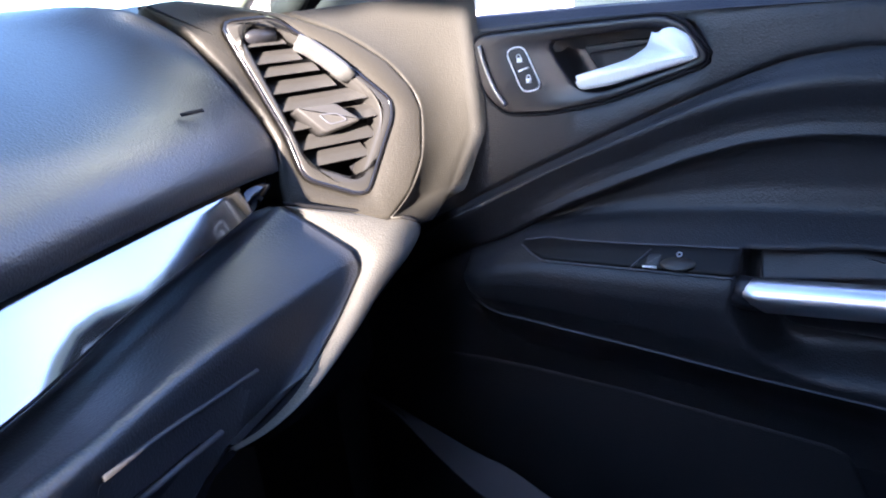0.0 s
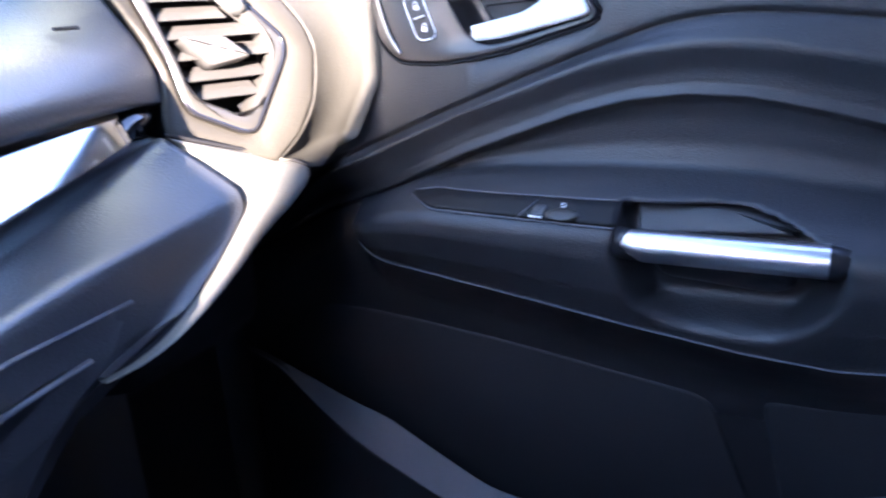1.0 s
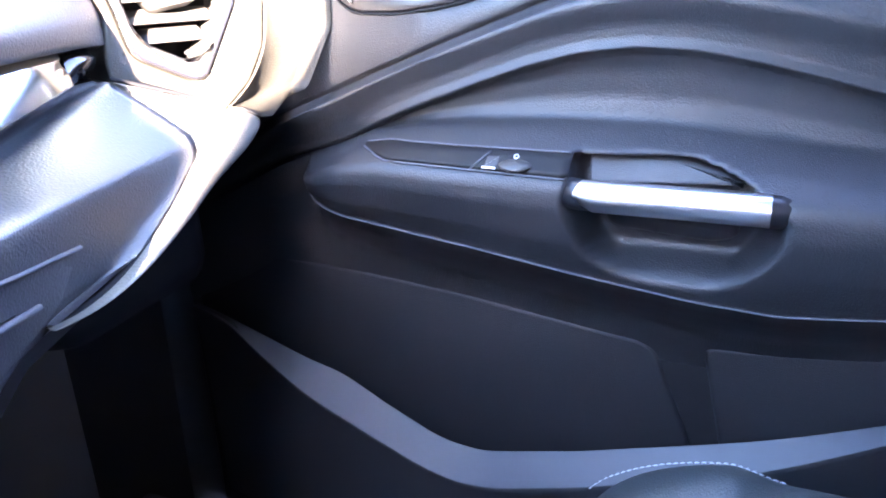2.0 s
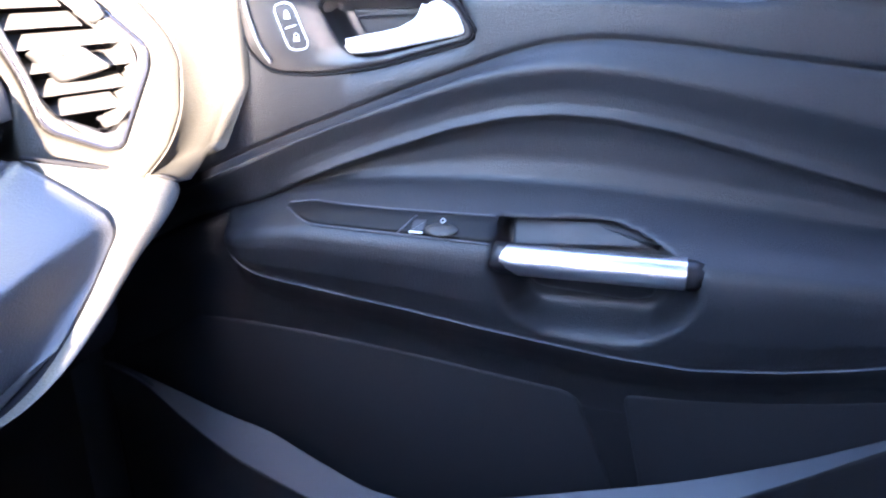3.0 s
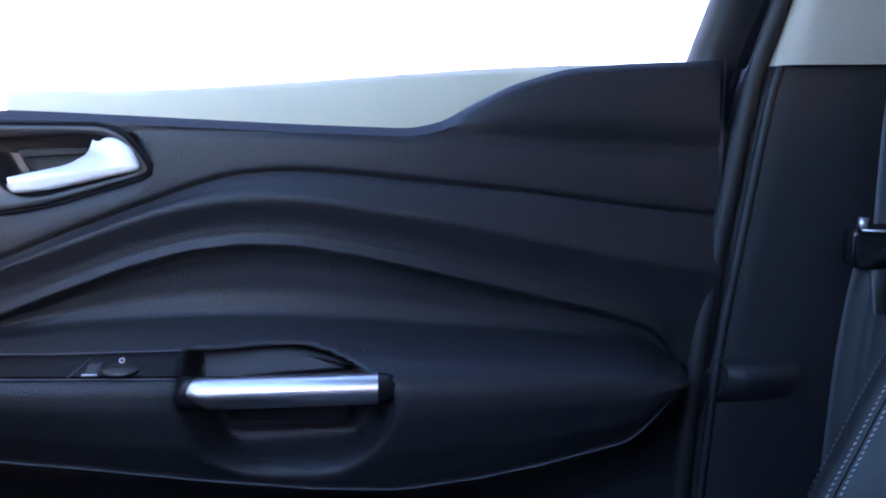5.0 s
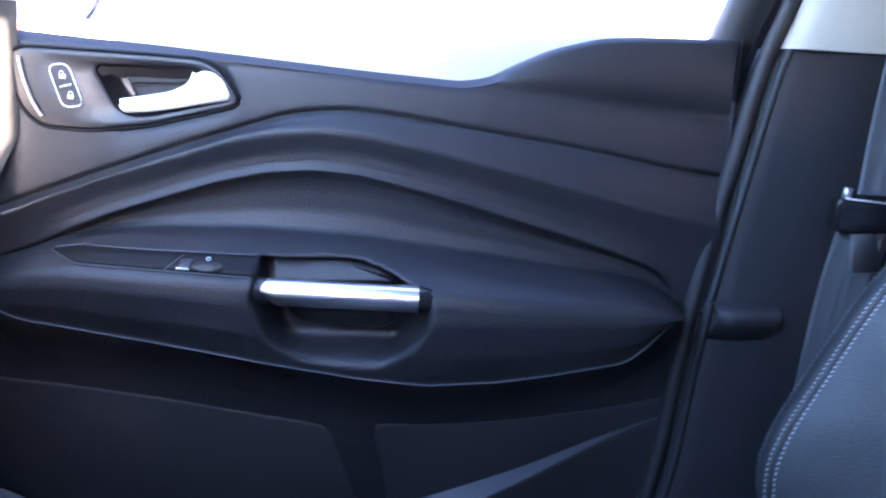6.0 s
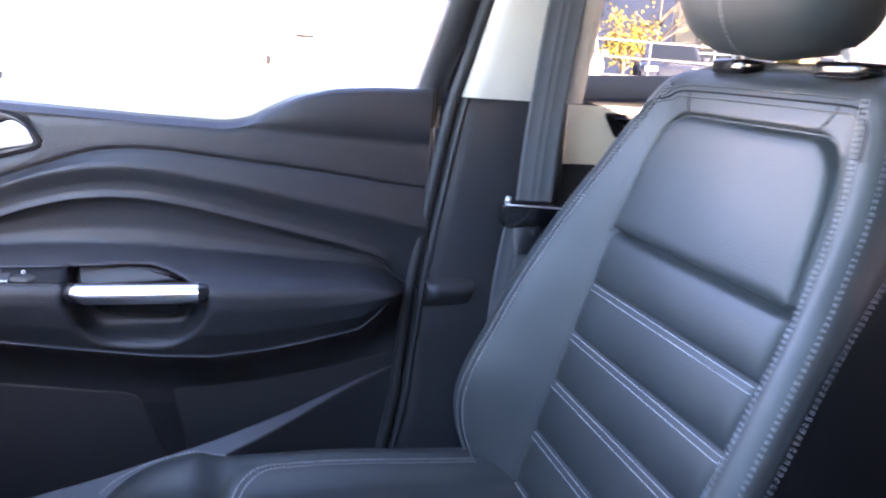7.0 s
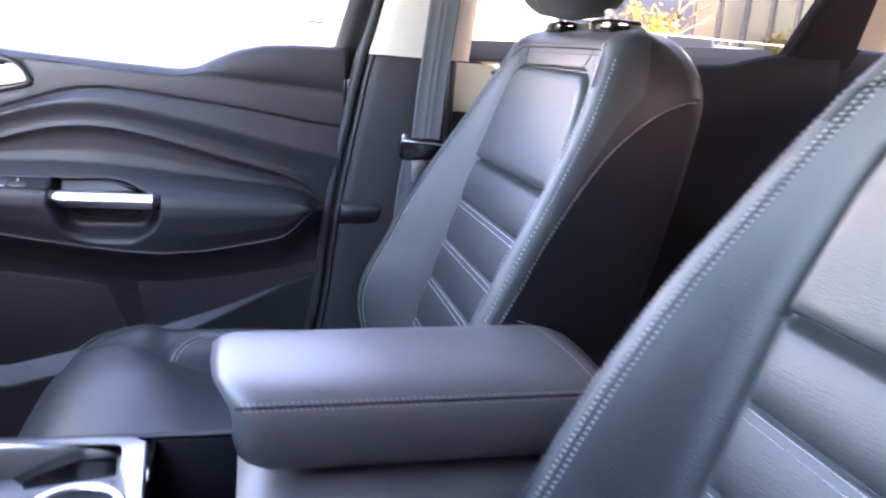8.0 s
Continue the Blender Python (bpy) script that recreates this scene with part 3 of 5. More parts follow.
Z_STRIP = curve_fn([(-.8, .655), (.0, .655), (.21, .667), (.30, .679), (.394, .690), (.45, .697), (.50, .702)], 0.02)
rows = []
for x in np.linspace(-0.66, 0.455, 60):
    y0, zl = float(PAD_Y(x)), float(Z_STRIP(x))
    h = .7225 - zl
    rows.append([(x, y0 + 0.050, .7245), (x, y0 + 0.006 + 0.44 * h, .7220)] + [(x, y0 + 0.006 + 0.44 * h * k, zl + h * k) for k in (.97, .66, .33, .05, .01)] + [(x, y0 + 0.007, zl - 0.0005), (x, y0 + 0.013, zl - 0.001)])
part("decor_strip", grid_mesh(rows), M_STRIP, dash, "mirror-polished decor strip under the pad")
rows = []
for x in np.linspace(0.455, 0.505, 16):
    y0, zl = float(PAD_Y(x)), float(Z_STRIP(x))
    k = (x - 0.455) / 0.05
    rows.append([(x, y0 + 0.02, .7180 + 0.001 * k), (x, y0 + 0.012 - 0.012 * math.sin(k * math.pi), .715 - 0.004 * k), (x, y0 + 0.010 - 0.008 * math.sin(k * 3.1), (zl + .714) / 2), (x, y0 + 0.006 + 0.006 * k, zl + 0.001), (x, y0 + 0.03, zl - 0.004)])
part("strip_end", grid_mesh(rows), M_GLOSS, dash, "gloss black twisted strip end")

# glove box
GLOVE_Z = curve_fn([(-.8, .651), (.23, .650), (.35, .646), (.416, .641), (.46, .638)], 0.02)


def fillet(pts, counts):
    """Points along a chain of straight runs, count by count."""
    out = []
    for a, b, n in zip(pts, pts[1:], counts):
        a, b = Vector(a), Vector(b)
        out += [a.lerp(b, k / n) for k in range(n)]
    return out + [Vector(pts[-1])]


COUNTS = (2, 2, 2, 8, 2, 2, 2, 4, 5, 5)
GLOVE_END = fillet([(.478, .800, .697), (.479, .800, .6965), (.479, .789, .696), (.480, .787, .695), (.508, .748, .653), (.5085, .745, .647), (.508, .743, .641), (.503, .741, .636), (.470, .736, .616), (.420, .729, .593), (.343, .729, .575)], COUNTS)
rows = []
for x in list(np.linspace(-0.66, 0.30, 30)) + [.32, .34]:
    y0, zt, ze = float(PAD_Y(x)), float(Z_STRIP(x)), float(GLOVE_Z(x))
    rise = smoothstep(.20, .34, x)
    rows.append([Vector((x, y0 + q[0], q[1])) for q in fillet([(.050, zt - .003, 0), (.046, zt - .020, 0), (.018, zt - .0205, 0), (.011, zt - .023, 0), (-.028, ze + .004, 0), (-.0335, ze + .001, 0), (-.035, ze - .005, 0), (-.0345, ze - .012, 0), (-.031, ze - .036, 0), (-.026, ze - .074 + .016 * rise, 0), (-.010, ze - .125 + .045 * rise, 0)], COUNTS)])
last, before = rows[-1], rows[-2]
for k in np.linspace(0, 1, 26)[1:]:
    row = []
    for i, (a, b, end) in enumerate(zip(last, before, GLOVE_END)):
        t = (a - b).normalized()
        mid = a + t * max(0.0, (end.x - a.x) * 0.62)
        row.append(a * (1 - k) ** 2 + mid * (2 * k * (1 - k)) + end * k * k)
    rows.append(row)
rows.append([p + Vector((-0.004, 0.02, 0.004)) for p in rows[-1]])
glove = part("glove_box", grid_mesh(rows), M_DASH, dash, "black grained glove box")


def on_glove(x, z, w):
    """A place on the glove box's front face."""
    down = max(0.0, float(GLOVE_Z(x)) - .012 - z)
    return Vector((x, float(PAD_Y(x)) - .0345 + .14 * down - w, z))


LATCH = rounded([(.236, .617), (.300, .606), (.331, .600), (.309, .592), (.287, .588), (.232, .598)], 0.003)
latch = part("latch", plate_mesh(LATCH, on_glove, 0.008, 0.0025), M_SATIN_BLACK, glove, "black glove box latch")
part("latch_lip", tube_mesh([on_glove(u, v, 0.004) for u, v in ((.238, .6135), (.285, .6055), (.322, .6000))], 0.0022, 8), M_GREY, latch, "paler grey lip of the latch")
part("latch_recess", plate_mesh(rounded([(.222, .637), (.262, .632), (.313, .622), (.371, .614), (.345, .588), (.285, .574), (.222, .580)], 0.006), on_glove, 0.002, 0.0008), M_DASH, glove)
part("latch_line", tube_mesh([on_glove(u, v, 0.0015) for u, v in ((.226, .6385), (.262, .6335), (.288, .6285), (.313, .6237), (.342, .6197), (.371, .6155))], 0.0016, 8), M_GREY, glove, "raised line over the latch")
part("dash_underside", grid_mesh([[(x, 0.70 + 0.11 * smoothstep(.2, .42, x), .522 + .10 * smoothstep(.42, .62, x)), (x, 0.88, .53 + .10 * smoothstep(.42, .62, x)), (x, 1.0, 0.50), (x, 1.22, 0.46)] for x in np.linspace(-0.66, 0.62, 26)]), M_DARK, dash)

# vent panel at the dash end, on a leaning face
VN = Vector((-0.40, -0.87, 0.28)).normalized()
VU = Vector((0, 0, 1)).cross(VN).normalized()
VV = VN.cross(VU)
VP = Vector((0.57, 0.765, 0.69))


def on_vent(u, v, w):
    return VP + VU * u + VV * v + VN * w


PANEL = [(-.149, .176), (-.120, .150), (-.099, .115), (-.082, .079), (-.075, .054), (-.083, .018), (-.084, -.001), (-.040, -.017), (.003, -.031), (.030, -.012), (.052, .016), (.066, .057),
         (.062, .080), (.044, .106), (.006, .136), (-.039, .158), (-.083, .170), (-.12, .178)]
RING = rounded([(-.093, .155), (-.050, .1545), (.007, .102), (.035, .069), (.031, .054), (-.010, -.003), (-.020, -.003), (-.062, .020), (-.066, .058)], 0.010)
WELL = rounded([(-.080, .149), (-.053, .149), (-.012, .114), (.023, .068), (.019, .054), (-.012, .012), (-.020, .012), (-.055, .031), (-.059, .058)], 0.007)
cpan = resample(PANEL, 96, 0.4)


def rolled(u, v, w):
    """The panel's face, rolled back along its outer side."""
    p = on_vent(u, v, w)
    r = max(0.0, u - 0.030 + 0.25 * max(0, v - 0.06))
    return p - VN * (r * r * 3)


vent_panel = part("vent_panel", plate_mesh(cpan, rolled, 0.05, 0.004, hole=resample(RING, 96, 0.4)), M_PANEL, dash, "sunlit grained panel round the side vent")
air = thing("air_vent", "six-sided side air vent with grey slats in a chrome-edged frame", "air vent")
ring = part("frame", plate_mesh(resample(RING, 96, 0.4), lambda u, v, w: on_vent(u, v, w + 0.003), 0.03, 0.003, hole=resample(WELL, 96, 0.4)), M_FRAME, air, "warm grey vent frame")
part("frame_shadow", tube_mesh([on_vent(p.x, p.y, 0.0015) for p in resample(RING, 80, 0.4)], 0.0020, 6, closed=True), M_GLOSS, ring)
part("duct", grid_mesh([[on_vent(-.03 + (p.x + .03) * k, .08 + (p.y - .08) * k, -d) for p in resample(WELL, 60, 0.4)] for d, k in ((0.01, 1.02), (0.05, 1.0), (0.055, 0.02))], close_u=True), M_DARK, air)
SLATS = [(-.077, -.046, .1335), (-.072, -.036, .1185), (-.068, -.024, .1075), (-.064, -.013, .0925), (-.062, .012, .0775), (-.060, .019, .0605), (-.058, .011, .0435), (-.052, .000, .0285)]
for a, b, v in SLATS:
    prof = [(-0.002, 0.0012), (0.0, -0.0006), (-0.008, 0.0055), (-0.016, 0.0125), (-0.016, 0.0142), (-0.008, 0.0074)]
    rows = [[on_vent(u, v - 0.001 * (u - a) / (b - a) + q, d) for d, q in prof] for u in np.linspace(a - 0.003, b + 0.003, 6)]
    part("slat", grid_mesh(rows, close_u=True, caps=True), M_SLAT, air, "", False)
knob = part("knob", plate_mesh(rounded([(-.056, .0765), (-.020, .0745), (-.001, .0565), (-.036, .0515)], .004, 3), lambda u, v, w: on_vent(u, v, w + 0.010), 0.020, 0.0018), M_SLAT, air, "sliding vent knob")
part("knob_dent", tube_mesh([on_vent(p.x, p.y, 0.0105) for p in rounded([(-.038, .067), (-.022, .0655), (-.014, .0585), (-.030, .0575)], .003)], 0.0007, 5, closed=True), M_GREY, knob)
hood = [[on_vent(u + du, v + dv, w) for du, dv, w in ((0.002, 0.003, -0.006), (0.002, 0.003, 0.004), (0.004, 0.000, 0.008), (0.003, -0.004, 0.008), (-0.001, -0.006, 0.005), (-0.003, -0.007, -0.006))]
        for u, v in ((-.034, .134), (-.026, .129), (-.014, .118), (-.004, .107), (.003, .099))]
part("vent_lever", grid_mesh(hood, caps=True), M_GREYGLOSS, air)
part("thumb_wheel", tube_mesh([on_vent(-.083, .143, -0.004), on_vent(-.050, .141, -0.004)], 0.006, 14), M_SATIN_BLACK, air)

# end cap below the vent panel, its skin lightened to look more sunlit
INNER = smooth_line([(.480, .789, .695), (.496, .769, .673), (.509, .749, .652), (.507, .742, .640), (.490, .736, .628), (.445, .728, .604), (.398, .722, .586), (.364, .722, .578), (.339, .728, .575)], 41)
OUTER = smooth_line([(.481, .787, .696), (.582, .762, .659), (.604, .750, .646), (.572, .738, .633), (.512, .731, .616), (.466, .724, .601), (.414, .717, .587), (.371, .718, .578), (.339, .727, .5745)], 41)
rows, returns = [], []
for b, a in zip(INNER, OUTER):
    wide = a - b
    returns.append([b + Vector((-.004, .036, 0)), b + Vector((0, .012, 0)), b + Vector((0.0005, .0025, 0))])
    rows.append([b + Vector((0, .003, 0))] + [b + wide * k + Vector((0, -.0035 * math.sin(k * math.pi), 0)) for k in (0.05, 0.25, 0.5, 0.75, 0.93)]
                + [a + Vector((.001, .002, -.0005)), a + Vector((.002, .010, -.001)), a + Vector((.004, .11, .0))])
part("end_cap", grid_mesh(rows), M_SUN_CAP, dash, "grained dash end cap in a sun-pale skin")
# the cap's inner wall, its shade put into a near-black colour
part("cap_return", grid_mesh(returns), M_DARK, dash)
part("end_gap", tube_mesh([p + Vector((0, .001, .002)) for p in smooth_line([(.481, .787, .6960), (.530, .775, .678), (.582, .762, .659), (.604, .750, .646)], 16)], 0.0018, 6), M_DARK, dash)
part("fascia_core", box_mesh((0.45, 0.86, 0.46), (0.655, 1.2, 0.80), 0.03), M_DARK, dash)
top_chain = smooth_line([(-.149, .176, 0), (-.12, .178, 0), (-.083, .170, 0), (-.039, .158, 0), (.006, .136, 0), (.044, .106, 0), (.062, .080, 0), (.067, .057, 0), (.052, .016, 0), (.030, -.012, 0)], 30)
rows = []
for q in top_chain:
    p = rolled(q.x, q.y, -0.008)
    rows.append([p + VN * 0.004, p, p - VN * 0.012 + Vector((0.004, 0, 0)), Vector((p.x + 0.02, p.y + 0.06, p.z + 0.004)), Vector((p.x + 0.03, p.y + 0.16, p.z + 0.008)), Vector((p.x + 0.03, 1.2, p.z + 0.012))])
side_chain = smooth_line([(-.039, .158, 0), (.006, .136, 0), (.044, .106, 0), (.062, .080, 0), (.066, .057, 0), (.052, .016, 0), (.030, -.012, 0), (.005, -.030, 0)], 36)
flank = []
for q in side_chain:
    p = rolled(q.x, q.y, -0.0025)
    e = Vector((float(np.interp(p.z, (.64, .664, .714, .83), (.618, .672, .6955, .6985))), float(np.interp(p.z, (.64, .664, .714, .83), (.752, .755, .740, .7385))), p.z))
    flank.append([p - VN * 0.01, p + VN * .0005] + [p.lerp(e, k) + Vector((.3, .6, 0)) * (.010 * math.sin(k * math.pi)) for k in (.06, .2, .4, .6, .8, .92)] + [e, e + Vector((.006, -.012, 0))])
for p, e in ((Vector((.596, .757, .655)), Vector((.652, .755, .652))), (Vector((.604, .7535, .6465)), Vector((.626, .753, .643)))):
    flank.append([p + Vector((-.004, .01, 0)), p] + [p.lerp(e, k) + Vector((0, .001, 0)) for k in (.06, .2, .4, .6, .8, .92)] + [e, e + Vector((.012, .006, 0))])
part("dash_flank", grid_mesh(flank), M_VENT, dash, "grained side of the dash towards the door")
part("dash_corner", grid_mesh(rows), M_VENT, dash, "grained top corner of the dash")


# ---- cabin shell ----
def shell(name, bm, mat, label, category, smooth=True):
    return tagged(link(name, bm, mat, None, "", smooth), label, category, kind="structure")


shell("floor", box_mesh((-0.72, -1.9, -0.08), (0.80, 1.3, 0.0), 0), M_CARPET, "black carpeted cabin floor", "floor", False)
shell("wall_front", box_mesh((-0.75, 1.22, 0.0), (0.82, 1.28, 0.86), 0), M_CARPET, "dark firewall of the footwell", "wall", False)
# left edge widened to the wall to shut out daylight
roof = grid_mesh([[(x, y, 1.205 + 0.02 * (1 - (x / 0.6) ** 2)) for x in np.linspace(-.75, .60, 9)] for y in (.43, .2, -.2, -.8, -1.3, -1.75)] + [[(x, y, 1.26) for x in np.linspace(-.75, .60, 9)] for y in (-1.75, -.8, .2, .43)], close_v=True)
shell("ceiling", roof, M_CLOTH, "light beige cloth headliner", "ceiling", False)
shell("wall_rear", box_mesh((-0.75, -1.95, 0.0), (0.80, -1.9, 0.85), 0), M_CARPET, "dark tailgate trim", "wall", False)
# unseen pane, added with a tint that dims daylight from the rear
shell("rear_window", grid_mesh([[(x, -1.93 + .16 * k, .85 + .38 * k) for x in np.linspace(-.72, .72, 7)] for k in (0, .5, 1)]), M_PRIVACY, "dark tinted tailgate window", "window")
for s, nm in ((1, "roof_rail"), (-1, "roof_rail")):
    shell(nm, tube_mesh(smooth_line([(s * 0.735, 1.12, .86), (s * 0.67, 0.75, 1.05), (s * 0.615, 0.42, 1.18), (s * 0.60, 0.0, 1.215), (s * 0.60, -0.8, 1.21), (s * 0.62, -1.6, 1.15)], 40), 0.035, 12), M_BEIGE, "light beige pillar and roof rail trim", "trim")
shell("roof_header", tube_mesh([(-0.6, .42, 1.195), (0, .43, 1.215), (0.6, .42, 1.195)], 0.018, 10), M_CLOTH, "beige windscreen header trim", "trim")
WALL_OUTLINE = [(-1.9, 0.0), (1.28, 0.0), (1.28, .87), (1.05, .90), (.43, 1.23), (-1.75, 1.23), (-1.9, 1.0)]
# openings in this unseen wall, traced back along the sun from the lit places
SUN_OPENINGS = [
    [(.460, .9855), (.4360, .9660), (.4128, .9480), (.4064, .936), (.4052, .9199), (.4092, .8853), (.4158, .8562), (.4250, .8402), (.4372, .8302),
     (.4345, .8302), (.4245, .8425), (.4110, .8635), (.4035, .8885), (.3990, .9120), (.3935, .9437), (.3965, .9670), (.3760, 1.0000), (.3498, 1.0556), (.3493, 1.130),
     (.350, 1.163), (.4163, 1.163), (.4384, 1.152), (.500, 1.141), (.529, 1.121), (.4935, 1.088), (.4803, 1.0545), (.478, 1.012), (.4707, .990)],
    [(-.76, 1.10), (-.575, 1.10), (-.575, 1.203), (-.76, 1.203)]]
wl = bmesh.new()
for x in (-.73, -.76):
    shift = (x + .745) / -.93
    loops = [WALL_OUTLINE] + [[(y - .25 * shift, z + .22 * shift) for y, z in hole] for hole in SUN_OPENINGS]
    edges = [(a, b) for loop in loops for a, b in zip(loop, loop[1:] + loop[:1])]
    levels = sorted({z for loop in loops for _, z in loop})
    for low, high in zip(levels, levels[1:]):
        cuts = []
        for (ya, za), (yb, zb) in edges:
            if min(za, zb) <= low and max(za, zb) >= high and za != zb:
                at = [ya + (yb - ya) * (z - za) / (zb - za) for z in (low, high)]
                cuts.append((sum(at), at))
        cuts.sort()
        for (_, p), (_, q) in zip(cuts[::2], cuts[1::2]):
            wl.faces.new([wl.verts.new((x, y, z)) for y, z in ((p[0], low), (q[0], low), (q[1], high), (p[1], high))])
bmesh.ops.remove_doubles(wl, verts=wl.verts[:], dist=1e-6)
shell("wall_left", wl, M_SIDE, "unseen plain wall on the driver's side, cut to shape the sun", "wall", False)
shell("wall_right_front", box_mesh((0.735, 0.93, 0.0), (0.785, 1.28, 0.845), 0.0), M_PLASTIC, "dark trim beside the footwell", "wall", False)
shell("sill_right", box_mesh((0.60, -0.2, 0.0), (0.72, 1.1, 0.07), 0.01), M_PLASTIC, "black door sill trim", "sill")
shell("kick_panel", grid_mesh([[(0.66 + 0.03 * k, 0.96 + 0.02 * k, z), (0.70, 0.945, z), (0.72, 0.96, z)] for k, z in zip(np.linspace(0, 1, 8), np.linspace(0.02, 0.62, 8))]), M_PLASTIC, "black plastic kick panel", "trim")
shell("windscreen", grid_mesh([[(x, 1.18 - 0.80 * k - 0.10 * (x / 0.7) ** 2, .865 + .345 * k + 0.03 * math.sin(k * 3.1)) for x in np.linspace(-0.66, 0.66, 9)] for k in np.linspace(0, 1, 8)]), M_SCREEN, "raked faintly green windscreen", "windscreen")

# centre pillar
Y_EDGE = curve_fn([(.05, .085), (.30, .072), (.40, .052), (.50, .044), (.60, .034), (.66, .024), (.72, .014), (.826, -.004), (.876, -.018), (1.0, -.045), (1.2, -.10)], 0.02)
pillar = thing("centre_pillar", "centre pillar with dark lower and light upper trim", "pillar", kind="structure")


def pillar_rows(z0, z1, n, back, lean, lift=0.0):
    rows = []
    for z in np.linspace(z0, z1, n):
        y = float(Y_EDGE(z))
        xo = 0.690 - lean * max(0, z - 0.80) - lift
        rows.append([(xo + 0.05, y + 0.004, z), (xo + 0.018, y + 0.002, z), (xo + 0.009, y - 0.004, z), (xo + 0.002, y - 0.016, z), (xo, y - 0.030, z), (xo - 0.004, y - 0.09, z),
                     (xo - 0.002, back - 0.0 + 0.02, z), (xo + 0.006, back + 0.004, z), (xo + 0.03, back, z), (xo + 0.07, back, z)])
    return rows


part("lower_trim", grid_mesh(pillar_rows(0.02, 0.849, 44, -0.168, 0.0)), M_PLASTIC, pillar, "hard black lower pillar trim")
part("upper_trim", grid_mesh(pillar_rows(0.8465, 1.21, 16, -0.190, 0.25, -0.002)), M_BEIGE, pillar, "light beige upper pillar trim")
part("trim_ledge", tube_mesh([(0.6895, -.020, .848), (0.688, -.06, .848), (0.687, -.12, .848), (0.690, -.165, .848)], 0.0025, 6), M_PLASTIC, pillar)
part("weatherstrip", tube_mesh([(0.700 - 0.20 * max(0, z - .84), float(Y_EDGE(z)) + 0.009, z) for z in np.linspace(0.05, 1.2, 60)], 0.0085, 10), M_RUBBER, pillar, "black rubber door seal")
part("inner_seal", tube_mesh([(0.694 - 0.20 * max(0, z - .84), float(Y_EDGE(z)) - 0.008, z) for z in np.linspace(0.05, 1.2, 60)], 0.0045, 8), M_PLASTIC, pillar)
bump = [[(0.6895 - 0.024 * h * s, 0.020 - 0.068 * k + 0.006 * (1 - h), zz) for h, zz in ((0, .5890), (0.6, .5865), (1, .5810), (1, .574), (0.8, .566), (0.45, .558), (0.15, .552), (0, .548))] for k, s in ((-.08, 0.6), (0.06, 0.95), (0.2, 1), (0.5, 1), (0.75, 0.9), (0.9, 0.6), (1, 0))]
part("trim_bump", grid_mesh(bump), M_PLASTIC, pillar, "moulded bump on the pillar trim")
part("pillar_upright", box_mesh((0.74, -0.17, 0.0), (0.79, 0.0, 1.2), 0.005), M_DARK, pillar)

# door frame round the window
frame_ob = thing("door_frame", "black door window frame", "door frame", kind="structure")
part("rear_upright", grid_mesh([[(0.735 - 0.40 * max(0, z - .85), y0, z), (0.722 - 0.40 * max(0, z - .85), y0 + 0.003, z), (0.720 - 0.40 * max(0, z - .85), y0 + 0.020, z), (0.724 - 0.40 * max(0, z - .85), y0 + 0.040, z), (0.745 - 0.40 * max(0, z - .85), y0 + 0.043, z)]
                                for z in np.linspace(0.80, 1.17, 12) for y0 in [float(Y_EDGE(z)) + 0.016]]), M_PLASTIC, frame_ob)
part("top_rail", tube_mesh(smooth_line([(0.60, -.07, 1.165), (0.60, .20, 1.165), (0.615, .40, 1.14), (0.66, .70, 1.02), (0.72, .98, .85)], 30), 0.018, 8), M_RUBBER, frame_ob)
part("mirror_sail", box_mesh((0.735, 0.80, 0.80), (0.755, 0.97, 0.90), 0.006), M_PLASTIC, frame_ob)

# seat belt
belt = thing("seat_belt", "grey seat belt hanging in front of the centre pillar", "seat belt")


def strap(points, width, name, across):
    rows = []
    for p in smooth_line(points, 40):
        rows.append([p + Vector(across) * (k * width) + Vector((-0.0012 * h, 0, 0)) for k, h in ((-0.5, 0), (-0.49, 1.3), (-0.42, 1.4), (-0.38, 0.9), (-0.14, 0.9), (-0.1, 1.5), (-0.06, 0.9), (0.06, 0.9), (0.1, 1.5), (0.14, 0.9), (0.38, 0.9), (0.42, 1.4), (0.49, 1.3), (0.5, 0))])
    return part(name, grid_mesh(rows), M_BELT, belt, "grey woven webbing")


strap([(0.612, -.142, 1.15), (0.640, -.130, 1.0), (0.652, -.124, .90), (0.655, -.117, .80), (0.652, -.112, .712)], 0.050, "webbing", (0.12, 1, 0))
strap([(0.656, -.100, .690), (0.665, -.092, .60), (0.67, -.085, .45), (0.68, -.08, .20)], 0.046, "lower_webbing", (0.15, 1, 0))
tongue = part("buckle_tongue", plate_mesh(rounded([(-.066, .708), (-.150, .703), (-.150, .682), (-.134, .676), (-.078, .672), (-.066, .678)], .006), lambda u, v, w: Vector((0.647 - w, u, v)), 0.016, 0.004), M_GLOSS, belt, "gloss black buckle tongue")
part("tongue_plate", plate_mesh(rounded([(-.088, .676), (-.128, .674), (-.122, .635), (-.094, .633)], .004), lambda u, v, w: Vector((0.655 - w, u, v)), 0.003, 0.001), M_CHROME, tongue, "steel tongue plate")
part("tongue_edge", tube_mesh([(0.641, -.068, .708), (0.641, -.15, .7035)], 0.0012, 6), M_CHROME, tongue)
part("belt_stop", tube_mesh([(0.648, -.072, .708), (0.648, -.0735, .718)], 0.004, 8), M_CHROME, tongue)
part("slot_cover", box_mesh((0.680, -.165, .70), (0.70, -.150, .87), 0.006), M_SATIN_BLACK, pillar)


# ---- rear cabin ----
rear = thing("rear_door", "closed rear door with shade-dark trim and sun-pale sill", "car door")
rows = []
